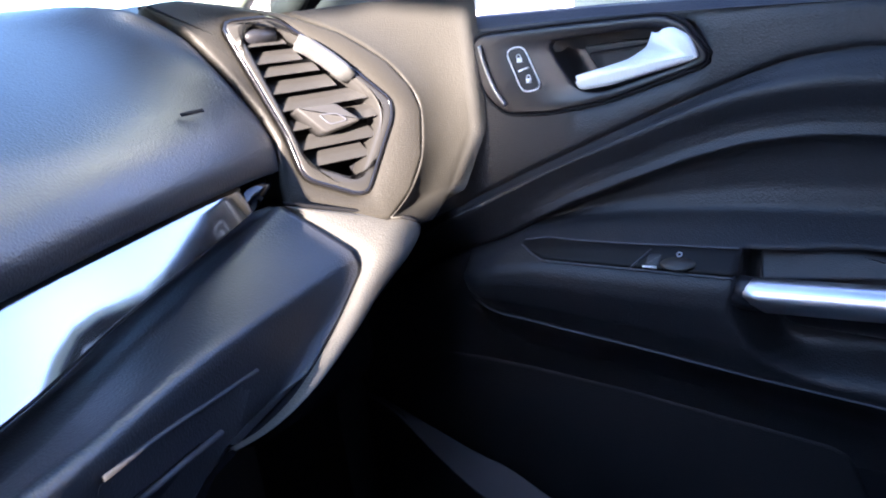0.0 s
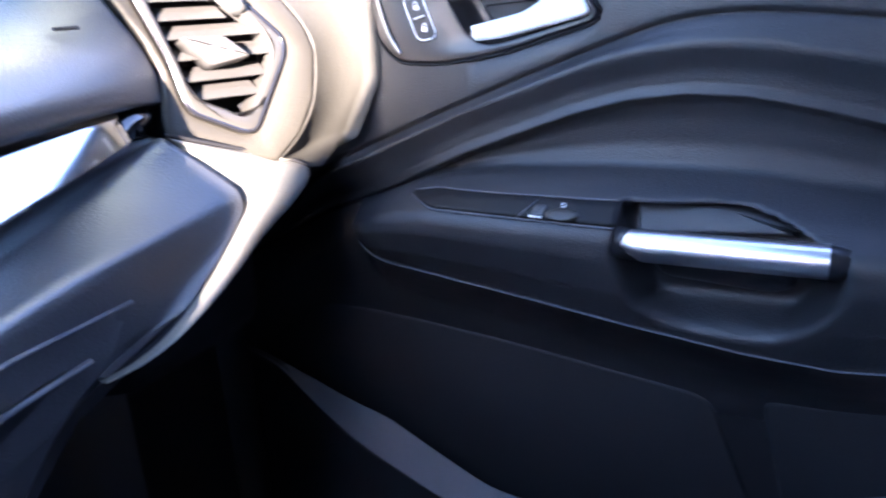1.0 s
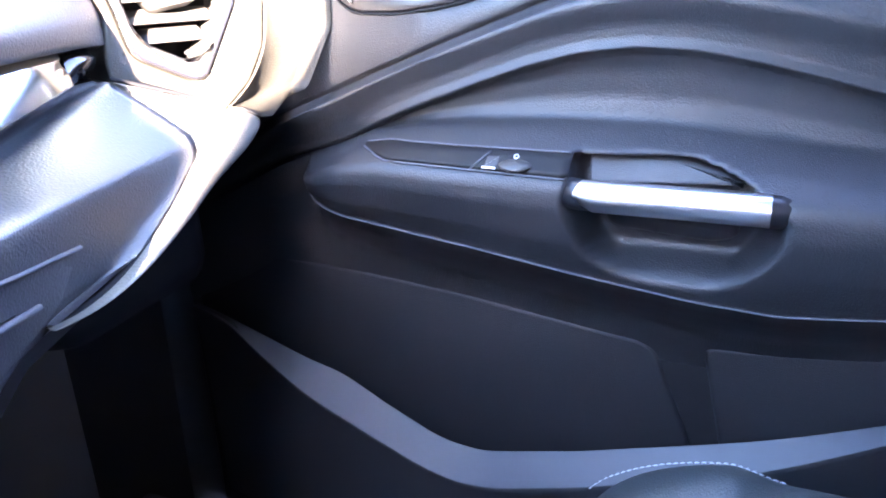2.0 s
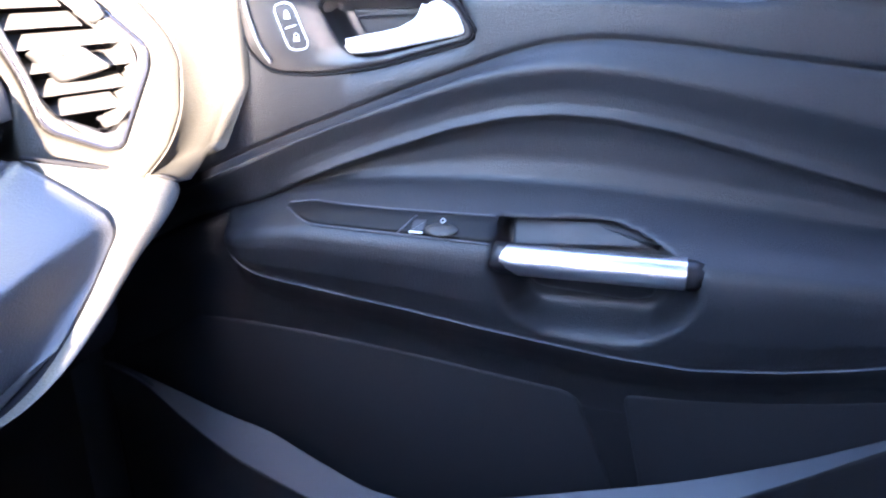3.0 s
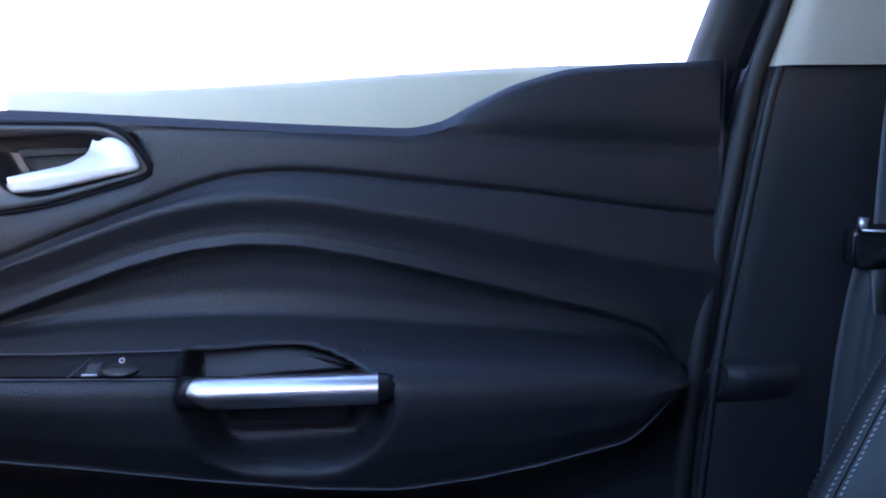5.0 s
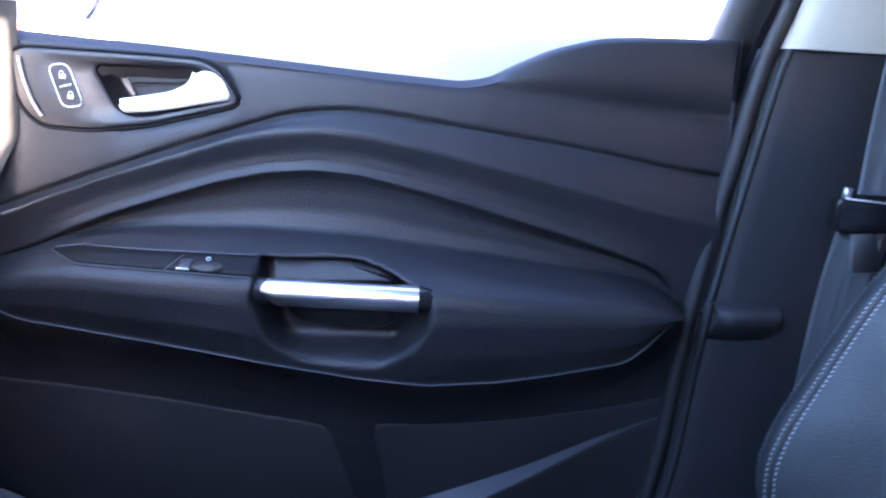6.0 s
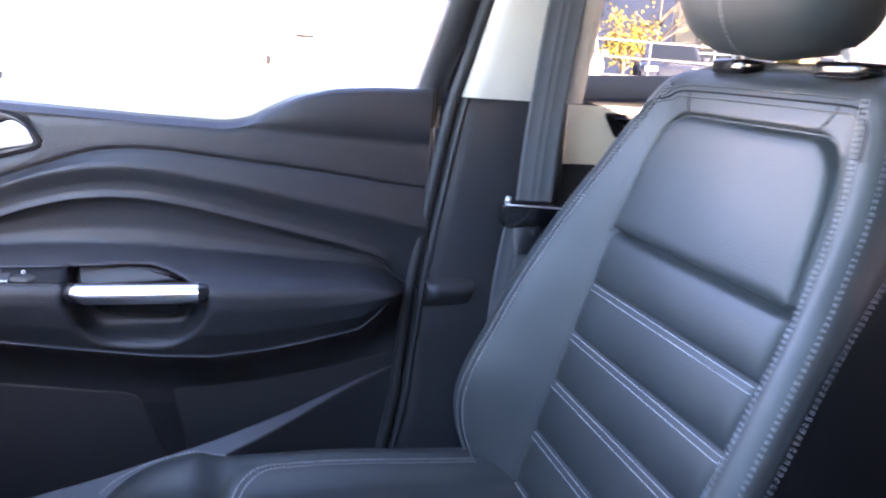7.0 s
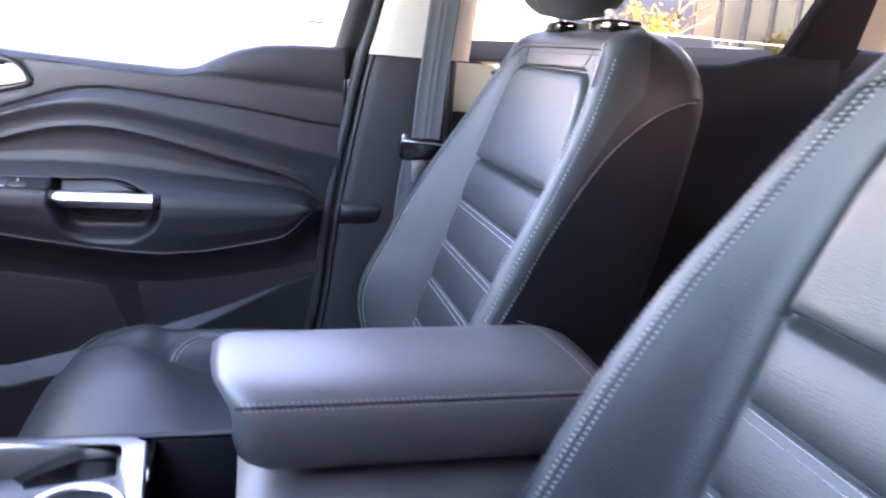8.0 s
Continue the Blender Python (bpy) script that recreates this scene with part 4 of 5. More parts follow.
for y in np.linspace(-0.14, -0.98, 40):
    zb = float(np.interp(y, (-.98, -.86, -.80, -.735, -.63, -.2, -.14), (.915, .912, .900, .880, .874, .852, .850)))
    rows.append([(0.775, y, zb - .01), (0.745, y, zb), (0.728, y, zb - .006), (0.722, y, zb - .03), (0.716, y, .74), (0.700, y, .66), (0.66, y, .60), (0.655, y, .56), (0.69, y, .52), (0.71, y, .40), (0.715, y, .05)])
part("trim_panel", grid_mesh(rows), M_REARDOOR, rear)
# pale strip painted where sun falls on the upper door
upper = []
for y in np.linspace(-0.14, -0.47, 16):
    upper.append([(.7225, y, .8435), (.7195, y, .838), (.7165, y, .80), (.7125, y, .765), (.716, y, .757)])
part("upper_trim", grid_mesh(upper), M_SUN_PALE, rear, "upper door strip, coloured pale in place of a sun patch")
part("release_bezel", plate_mesh(rounded([(-.235, .835), (-.36, .835), (-.37, .80), (-.26, .795)], .01), lambda u, v, w: Vector((0.7125 - w, u, v)), 0.004, 0.002), M_GLOSS, rear)
part("lever", plate_mesh(rounded([(-.25, .828), (-.34, .828), (-.335, .815), (-.26, .812)], .004), lambda u, v, w: Vector((0.7075 - w, u, v)), 0.006, 0.003), M_GLOSS, rear)
# rear belt ledge, sunlight put into its colour as well
part("belt_ledge", grid_mesh([[(0.78, y, .84 + 0.03 * k), (0.785, y, .882 + 0.036 * k), (0.80, y, .88 + 0.036 * k)] for y, k in zip(np.linspace(-.15, -.86, 20), np.linspace(0, 1, 20))]), M_SUN_PALE, rear)
rp = part("window_pane", grid_mesh([[(0.77 - 0.40 * (z - 0.84), y, z) for y in np.linspace(-.19, -.9, 6)] for z in np.linspace(0.83, 1.17, 5)]), M_PRIVACY, rear, "tinted rear window glass")
rp.visible_shadow = False
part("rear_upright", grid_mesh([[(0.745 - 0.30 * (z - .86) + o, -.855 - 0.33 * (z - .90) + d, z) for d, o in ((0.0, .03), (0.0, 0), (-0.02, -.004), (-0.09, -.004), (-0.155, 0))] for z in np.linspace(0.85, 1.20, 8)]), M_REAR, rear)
shell("pillar_rear", grid_mesh([[(0.732 - 0.3 * max(0, z - .86), -1.000 + d, z) for d in (0.0, -0.02, -0.12, -0.35, -.8)] for z in np.linspace(0.932, 1.2, 8)]), M_BEIGE, "light beige rear pillar trim", "pillar")
shell("wall_right", box_mesh((0.735, -1.9, 0.0), (0.78, -0.98, 0.934), 0.01), M_REAR, "rear quarter trim, darkened for shade", "wall")


def bench():
    b = thing("rear_bench", "black leather rear bench seat in shade", "seat")
    part("backrest", box_mesh((-0.64, -1.12, 0.34), (0.66, -0.95, 0.86), 0.05, 4), M_PERF, b)
    part("cushion", box_mesh((-0.64, -1.0, 0.12), (0.66, -0.48, 0.36), 0.05, 4), M_PERF, b)
    return b


bench()


# ---- front seats ----
SEAT_X = 0.353
INNER_HALF = curve_fn([(.28, .175), (.32, .195), (.36, .218), (.40, .236), (.46, .250), (.55, .255), (.62, .250), (.71, .236), (.80, .212), (.86, .191), (.89, .178), (.905, .168)], 0.02)
OUTER_HALF = curve_fn([(.28, .186), (.32, .208), (.36, .236), (.40, .258), (.46, .268), (.55, .272), (.62, .269), (.71, .260), (.80, .236), (.86, .207), (.89, .188), (.905, .174)], 0.016)
RIDGE = curve_fn([(.28, .015), (.34, .030), (.38, .054), (.41, .074), (.454, .090), (.498, .088), (.536, .078), (.613, .065), (.667, .052), (.719, .037), (.78, .020), (.84, .010), (.89, .004), (.92, .002)], 0.014)


def HALF(z, lx=1.0):
    """Half the backrest's width; the bolster on local -x is the slimmer one."""
    return float(OUTER_HALF(z)) if lx > 0 else float(INNER_HALF(z))


PADHALF = curve_fn([(.28, .152), (.43, .160), (.60, .164), (.70, .165), (.80, .151), (.85, .134), (.92, .12)], 0.012)
CHANNELS = (.637, .571, .508, .440, .370)


def seat_line(z):
    return -0.123 - 0.304 * (z - 0.566)


def pad_inset(a, z, p):
    """How far a place lies inside the rounded outline of the upper pad."""
    r = 0.030
    if a > p - r and z > 0.850 - r:
        return r - math.hypot(a - p + r, z - 0.850 + r)
    return min(p - a, 0.850 - z, (z - 0.702) * 1.0)


def seat_front(lx, z):
    """The backrest's front face: offset in y from its leaning plane at local x and height."""
    a = abs(lx)
    h, r, p = HALF(z, lx), float(RIDGE(z)), float(PADHALF(z))
    if lx <= 0:
        r *= 0.88
    t = min(1.0, max(0.0, (a - p) / max(0.01, (h - 0.022) - p)))
    y = r * (1 - math.cos(t * math.pi)) / 2
    if a > h - 0.022:
        k = min(1.0, (a - h + 0.022) / 0.022)
        y -= 0.022 * (1 - math.sqrt(max(0, 1 - k * k)))
    inside = min(1.0, max(0.0, (p - a) / 0.012))
    if z < 0.70:
        y -= 0.007 * math.exp(-((a - p) / 0.0035) ** 2)
    if z > 0.695:
        d = pad_inset(a, z, p)
        y -= 0.008 * math.exp(-(d / 0.0032) ** 2)
        if d > 0:
            e = min(1.0, d / 0.016)
            y += 0.0065 * math.sqrt(1 - (1 - e) ** 2) - 0.001
    if inside > 0 and z < 0.702:
        if True:
            edges = (.700,) + CHANNELS + (.297,)
            for hi, lo in zip(edges, edges[1:]):
                if lo <= z <= hi:
                    f = (z - lo) / (hi - lo)
                    y += inside * (0.009 * (max(0.0, math.sin(f ** 0.8 * math.pi)) ** 0.45) - 0.0045)
    y -= 0.005 * math.exp(-((z - 0.701) / 0.004) ** 2) * inside
    if z > 0.880:
        k = min(1.0, (z - 0.880) / 0.026)
        y -= 0.05 * (1 - math.sqrt(max(0, 1 - k * k)))
    return y


def seat_point(lx, z, lift=0.0):
    return Vector((lx, seat_line(z) + seat_front(lx, z) + lift, z))


def back_y(z):
    k = min(1.0, max(0.0, (z - 0.80) / 0.106))
    return -0.140 + 0.01 * smoothstep(.6, .4, z) + 0.085 * (1 - math.sqrt(1 - k * k))


SIDE_RUN = ((.088, .40), (.080, .42), (.064, .50), (.049, .555), (.036, .61), (.020, .68), (-.012, .755), (-.050, .80), (-.085, .822), (-.112, .828))
SIDE_SEAM = curve_fn([(z, y) for y, z in SIDE_RUN] + [(.28, .05), (.86, -.13), (.91, -.14)], 0.004)


def half_row(sg, z, p):
    """One half of a level ring round the backrest: front, flank and rear points, from the middle outwards."""
    h = HALF(z, sg)
    if z > 0.890:
        h -= 0.030 * (1 - math.sqrt(max(0, 1 - ((z - 0.890) / 0.0165) ** 2)))
    half = sorted(set([0, .02, .04, .06, .08, .10, .115, .127] + [p + d for d in (-.030, -.025, -.020, -.016, -.012, -.009, -.006, -.003, 0, .003, .006, .012, .02)] + list(np.linspace(p + .026, h - .041, 3)) + [h - .039] + [h - .036, h - .033, h - .030, h - .026, h - .0215, h - .018, h - .014, h - .010, h - .005, h - .002, h]))
    half = [q for q in half if q <= h + 1e-6]
    while len(half) < 36:
        half.insert(-1, (half[-2] + half[-1]) / 2)
    half = sorted(half)[:36]
    half[-1] = h
    front = [seat_point(sg * max(q, 1e-6), z) for q in half]
    yb = seat_line(z) + float(back_y(z))
    ye = front[-1].y
    k = min(1.0, max(0.0, (z - 0.82) / 0.086))
    tuck = 0.05 * (1 - math.sqrt(1 - k * k))
    fs = min(0.96, max(0.03, (seat_line(z) + float(SIDE_SEAM(z)) - ye) / (yb + 0.03 - ye)))
    side = [Vector((sg * (h - tuck * f * f + 0.004 * math.sin(f * math.pi)), ye + (yb + 0.03 - ye) * f, z)) for f in (fs * .33, fs * .66, fs, fs + (1 - fs) * .25, fs + (1 - fs) * .5, fs + (1 - fs) * .75, 1.0)]
    rear_ = [Vector((sg * (h - tuck) * 0.97 * c, yb + 0.03 - 0.03 * q, z)) for c, q in ((0.98, 0.5), (0.92, 0.85), (0.6, 1), (0.0, 1.0))]
    return front, side, rear_


def backrest_mesh():
    zs = np.unique(np.round(np.concatenate([np.arange(.285, .905, 0.0085), [c + d for c in CHANNELS + (.701, .852) for d in (-.013, -.0095, -.0065, -.0035, -.0015, 0, .0015, .003, .006)], np.arange(.89, .9061, .003), np.arange(.815, .862, .0028)]), 4))
    rows = []
    for z in zs:
        p = float(PADHALF(z))
        sides = []
        for sg in (-1, 1):
            sides.append(half_row(sg, z, p))
        (fl_, sl_, rl_), (fr_, sr_, rr_) = sides
        rows.append(list(reversed(fl_)) + fr_[1:] + sr_ + rr_ + list(reversed(rl_[:-1])) + list(reversed(sl_)))
    top = rows[-1]
    c = sum(top, Vector()) / len(top)
    for k, dz in ((0.9, 0.004), (0.6, 0.007), (0.2, 0.009)):
        rows.append([c + (q - c) * k + Vector((0, 0, dz)) for q in top])
    return grid_mesh(rows, close_u=True, caps=True)


def seat_normal(p):
    e = 0.003
    dx = (seat_front(p.x + e, p.z) - seat_front(p.x - e, p.z)) / (2 * e)
    dz = (seat_front(p.x, p.z + e) - seat_front(p.x, p.z - e)) / (2 * e) - 0.304
    return (-dx, 1, -dz)


def cushion_z(lx, y):
    a = abs(lx)
    front = max(0.0, (y - 0.33) / 0.155)
    z = 0.372 - 0.075 * min(1.0, front) ** 3.4 - 0.012 * smoothstep(.2, -.05, y)
    z += 0.022 * smoothstep(0.15, 0.215, a) * smoothstep(0.46, 0.30, y)
    near_door = float(smoothstep(-.02, .10, lx))
    z += 0.020 * (near_door * float(smoothstep(0.298, 0.345, y)) + (1 - near_door) * float(smoothstep(0.05, 0.345, y))) * float(smoothstep(0.235, 0.18, a) * 0.4 + 0.6)
    z += 0.042 * float(smoothstep(.125, .045, lx) * smoothstep(-.26, .0, lx) * smoothstep(.19, .33, y) * smoothstep(.50, .36, y))
    if a > 0.215:
        k = min(1.0, (a - 0.215) / 0.03)
        z -= 0.03 * (1 - math.sqrt(max(0, 1 - k * k)))
    if y > 0.43:
        k = min(1.0, (y - 0.43) / 0.055)
        z -= 0.05 * (1 - math.sqrt(max(0, 1 - k * k)))
    r = 0.055
    if a > 0.204 - r and y > 0.300 - r:
        d = r - math.hypot(a - 0.204 + r, y - 0.300 + r)
    else:
        d = min(0.204 - a, 0.300 - y)
    near = float(smoothstep(.06, .13, lx)) if y > .24 else float(smoothstep(-.1, .13, lx))
    z -= 0.006 * near * math.exp(-(d / 0.004) ** 2)
    z += 0.004 * near * float(smoothstep(0.0, 0.02, d))
    return z


def cushion_mesh():
    xs = sorted(set(list(np.linspace(-.2449, .2449, 84)) + [s * v for s in (-1, 1) for v in (.196, .200, .204, .208, .212, .235, .240)]))
    ys = sorted(set(list(np.linspace(-0.14, 0.4849, 90)) + [.292, .296, .300, .304, .308, .47, .478, .482]))
    rows = []
    for x in xs:
        sh = 0.02 * (abs(x) / .245) ** 4
        rows.append([(x, y - sh * smoothstep(.3, .485, y), cushion_z(x, y)) for y in ys] + [(x, ys[-1] - sh, .22), (x, ys[-1] - .03 - sh, .17)])
    l, r = rows[0], rows[-1]
    rows.insert(0, [(p[0], p[1], .17) for p in l])
    rows.append([(p[0], p[1], .17) for p in r])
    return grid_mesh(rows)


def headrest_mesh():
    rows = []
    for z in np.linspace(-1, 1, 26):
        rr = (1 - abs(z) ** 3.2) ** (1 / 2.6)
        row = []
        for k in range(48):
            a = k / 48 * 2 * math.pi
            c, s = math.cos(a), math.sin(a)
            e = 2 / 2.8
            lx = 0.140 * rr * math.copysign(abs(c) ** e, c) * (1 - 0.10 * (1 - z) * 0.5)
            ly = 0.055 * rr * math.copysign(abs(s) ** e, s)
            seam = 0.003 * math.exp(-((lx - 0.012) / 0.004) ** 2) if s > 0 else 0
            row.append((lx, -0.216 + ly - seam + 0.016 * z, 1.006 + 0.092 * z))
        rows.append(row)
    return grid_mesh(rows, close_u=True, caps=True)


def seat(label):
    s = thing("front_seat", label, "car seat", "front seats")
    back = part("backrest", backrest_mesh(), M_LEATHER, s, "black leather backrest with stitched cross channels")
    # side panel below the seam; above it leather with shade in its colour
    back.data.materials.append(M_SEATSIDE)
    back.data.materials.append(M_SHADE_LEATHER)
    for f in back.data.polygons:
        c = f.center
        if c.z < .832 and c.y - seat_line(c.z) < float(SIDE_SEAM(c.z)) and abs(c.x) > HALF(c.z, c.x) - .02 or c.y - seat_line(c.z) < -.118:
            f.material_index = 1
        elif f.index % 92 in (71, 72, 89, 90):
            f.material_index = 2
    for c in CHANNELS:
        for d in (-0.0035, -0.0095):
            h = float(PADHALF(c)) - 0.006
            stitches([seat_point(x, c + d, 0.0006) for x in np.linspace(-h, h, 60)], seat_normal, back, 0.0040, 0.0014, 0.00065)
    for sgn in (-1, 1):
        for off in (0.0315, 0.0385):
            line = [seat_point(sgn * (HALF(z, sgn) - off), z, 0.0008) for z in np.linspace(.30, .885, 120)]
            stitches(line, seat_normal, back, 0.0034, 0.0018, 0.00062, lean=0.0006)
        part("bolster_seam", tube_mesh([seat_point(sgn * (HALF(z, sgn) - 0.035), z, -0.0002) for z in np.linspace(.30, .885, 100)], 0.0009, 5), M_DARK, back)
        stitches([seat_point(sgn * (HALF(z, sgn) - 0.006), z, 0.0006) for z in np.linspace(.31, .87, 120)], lambda p: (1 if p.x > 0 else -1, 1, 0.3), back, 0.0034, 0.0022, 0.0005)
        side = [(sgn * (HALF(z, sgn) + 0.0045), seat_line(z) + y, z) for y, z in SIDE_RUN[1 if sgn < 0 else 4:]]
        stitches(smooth_line(side, 90), lambda p: (1 if p.x > 0 else -1, 0.1, 0), back, 0.0038, 0.0014, 0.0006)
    for off in (0.0, 0.0065, 0.013):
        bend = [(.158 - off, .873 - off * .5), (.142 - off * .5, .8815 - off * .8), (.11, .8845 - off)]
        runs = [[(sg * a, b, 0) for a, b in [(HALF(z, sg) - .020 - off, z) for z in (.835, .847, .860)] + bend] for sg in (-1, 1)]
        line = smooth_line(runs[0] + [(0, .885 - off, 0)] + runs[1][::-1], 120)
        part("top_piping", tube_mesh([seat_point(q.x, q.y, 0.0) for q in line], 0.0012, 6), M_LEATHER if off != 0.0065 else M_DARK, back, "seam line round the top")
    for sgn in (-1, 1):
        part("shoulder_seam", tube_mesh([seat_point(sgn * (p_), z_, -0.0002) for p_, z_ in ((.098, .851), (.104, .856), (.110, .862), (.114, .870), (.116, .8775))], 0.0011, 6), M_DARK, back)
    cush = part("cushion", cushion_mesh(), M_LEATHER, s, "black leather seat cushion")
    for off in (0.0, 0.007):
        w, e = .197 - off, .293 - off
        arc = [(w - .05 + .05 * math.cos(q), e - .05 + .05 * math.sin(q)) for q in np.linspace(0, math.pi / 2, 7)]
        run = smooth_line([(a, b, 0) for a, b in [(w, -.02), (w, .1), (w, .2)] + arc + [(.128, e)]], 120)
        stitches([Vector((q.x, q.y, cushion_z(q.x, q.y) + 0.0003)) for q in run], lambda p: (0, 0, 1), cush, 0.0040, 0.0014, 0.00065)
    for sgn in (-1, 1):
        stitches([Vector((sgn * (.234 - .012 * k * k), .30 + .150 * k, cushion_z(sgn * (.234 - .012 * k * k), .30 + .150 * k) + 0.0004)) for k in np.linspace(0, 1, 50)], lambda p: (0, 0, 1), cush, 0.0040, 0.0014, 0.00065)
    part("seat_base", box_mesh((-.20, -.10, .03), (.20, .38, .20), 0.02), M_PLASTIC, s)
    head = part("headrest", headrest_mesh(), M_LEATHER, s, "padded black leather headrest")
    stitches([(0.012, -0.2150 + 0.0545 * (1 - abs(v) ** 3.2) ** (1 / 2.6) + 0.016 * v, 1.006 + 0.092 * v) for v in np.linspace(-.96, .9, 50)], lambda p: (0, 1, -0.3), head, 0.0040, 0.0014, 0.00065)
    for px in (-.082, .082):
        post = part("headrest_post", tube_mesh([(px, -.262, .88), (px, -.235, .96)], 0.006, 10), M_CHROME, s, "steel headrest post")
        part("guide", box_mesh((px - .030, -.280, .900), (px + .030, -.235, .916), 0.005, 3), M_GLOSS, post, "gloss black post guide")
    return s


front_seat = seat("black leather passenger seat with pale stitching")
front_seat.matrix_world = pose(SEAT_X, 0, 0)
driver = copy_thing(front_seat, pose(SEAT_X - 0.732, -0.018, 0))
driver["label"] = "black leather driver's seat with pale stitching beside the console"

# ---- centre console ----
console = thing("centre_console", "centre console with silver frame, open bins and dark body", "console")
body = [[(x, y, z) for x, z in ((-.095, .02), (-.090, .30), (-.083, .44), (-.078, .478), (-.070, .486), (-.02, .487), (.06, .487), (.105, .486), (.113, .478), (.116, .44), (.12, .02))] for y in np.linspace(-.30, .19, 14)]
# body takes the lid's leather, bounced light in its colour too
part("rear_body", grid_mesh(body, caps=True), M_LID, console, "black leather-wrapped console body")
body = [[(x, y, z) for x, z in ((-.095, .02), (-.090, .30), (-.080, .44), (-.076, .455), (-.04, .458))] for y in np.linspace(.19, .80, 10)]
part("left_side", grid_mesh(body), M_PLASTIC, console)
body = [[(x, y, z) for x, z in ((.12, .02), (.115, .30), (.108, .44), (.100, .462), (.083, .466))] for y in np.linspace(.19, .80, 10)]
part("right_side", grid_mesh(body), M_PLASTIC, console)
part("bin_floor", box_mesh((-.08, .15, .34), (.11, .80, .36), 0), M_DARK, console, "", False)
FR = rounded([(-.090, .80), (.081, .80), (.081, .276), (-.090, .262)], .012)
B1 = rounded([(.010, .385), (.036, .366), (.060, .335), (.061, .302), (.008, .296), (-.006, .372)], .007)
part("silver_frame", plate_mesh(resample(FR, 64, 0.8), lambda u, v, w: Vector((u, v, .470 + w)), 0.012, 0.004, hole=resample(B1, 64, 0.8)), M_SILVER, console, "satin silver console frame")
part("slot_well", grid_mesh([[Vector((.028 + (p.x - .028) * k, .335 + (p.y - .335) * k, z)) for p in resample(B1, 40, 0.8)] for z, k in ((.466, 1.03), (.42, 1.0), (.415, .02))], close_u=True), M_GLOSS, console)
cup_holder = part("cup_holder", tube_mesh([(-.052 + .036 * math.cos(a), .318 + .036 * math.sin(a), .471) for a in np.linspace(0, 2 * math.pi, 40, endpoint=False)], .006, 8, closed=True), M_CHROME, console, "bright cup holder ring")
# flat near-black disc painted as the shaded cup hole
part("cup_hole_disc", grid_mesh([[Vector((-.052 + r * math.cos(a), .318 + r * math.sin(a), z)) for a in np.linspace(0, 2 * math.pi, 32, endpoint=False)] for r, z in ((.034, .4755), (.030, .474), (.001, .4735))], close_u=True), M_DARK, cup_holder)
part("gate_trim", plate_mesh(rounded([(-.06, .62), (.040, .62), (.066, .50), (.062, .405), (.030, .395), (-.03, .40)], .012), lambda u, v, w: Vector((u, v, .476 + w)), .006, .005), M_BRIGHT, console, "polished shifter surround")
part("bin_wall", box_mesh((-.045, .268, .34), (.085, .274, .464), .001, 1), M_GLOSS, console)
part("bin_side", box_mesh((.081, .188, .34), (.086, .274, .462), .001, 1), M_DARK, console)

# armrest lid with its stitched seam
lid = thing("console_armrest", "padded black leather console armrest with double stitching", "armrest")


def lid_ring(y, k, f):
    w0, w1 = -.062 - .004 * f, .116 + .002 * f
    cx, hw = (w0 + w1) / 2, (w1 - w0) / 2 * k
    ring = []
    for a in range(40):
        t = a / 40 * 2 * math.pi
        c, s = math.cos(t), math.sin(t)
        e = 2 / 5.0
        x = cx + hw * math.copysign(abs(c) ** e, c)
        zz = 0.530 + 0.042 * k * math.copysign(abs(s) ** e, s)
        if s > 0:
            zz += 0.006 * (1 - (2 * (x - cx) / (2 * hw)) ** 2) * k
        else:
            x = cx + (x - cx) * (1 - 0.10 * abs(s))
        ring.append((x + (0.012 * max(0.0, -s) if c < 0 else 0), y - 0.085 * max(0.0, -s) ** 1.5 * max(0.0, (y - 0.06) / 0.156) - 0.022 * max(0.0, -c) * max(0.0, (y - 0.06) / 0.156), zz + 0.012 * f * 0.5))
    return ring


rows = []
for i, y in enumerate(np.linspace(.216, -.150, 40)):
    e = min(1.0, (0.222 - y) / 0.03, (y + 0.160) / 0.05)
    rows.append(lid_ring(y, 0.62 + 0.38 * math.sqrt(max(0, 1 - (1 - e) ** 2)), (0.216 - y) / 0.37))
lid_body = part("pad", grid_mesh(rows, close_u=True, caps=True), M_LID, lid, "smooth padded leather top")


def lid_edge(y, off):
    e = min(1.0, (0.222 - y) / 0.03, (y + 0.160) / 0.05)
    k = 0.62 + 0.38 * math.sqrt(max(0, 1 - (1 - e) ** 2))
    r = lid_ring(y, k, (0.216 - y) / 0.37)
    a = Vector(r[16]).lerp(Vector(r[17]), 0.6 + off)
    return a + Vector((-.0006, 0, .0006))


for off in (-0.55, 0.6):
    stitches([lid_edge(y, off) for y in np.linspace(.205, -.125, 60)], lambda p: (-.8, 0, .6), lid_body, 0.0036, 0.0016, 0.00055, thread=M_LIDTHREAD)
part("seam", tube_mesh([lid_edge(y, 0.05) - Vector((0, 0, 0.0004)) for y in np.linspace(.21, -.135, 50)], 0.0011, 6), M_DARK, lid_body)
stitches(smooth_line([(-.052, -.128, .5795), (.0, -.120, .5865), (.06, -.112, .587), (.10, -.105, .580)], 40), lambda p: (0, 0, 1), lid_body, 0.0036, 0.0016, 0.00055, thread=M_LIDTHREAD)


# ---- outside ----
def soil(name, bm, mat, label, category, smooth=False):
    return tagged(link(name, bm, mat, None, "", smooth), label, category, kind="structure")


def lift(x):
    return -.35 + 0.08 * min(9, max(0, abs(x) - 3))


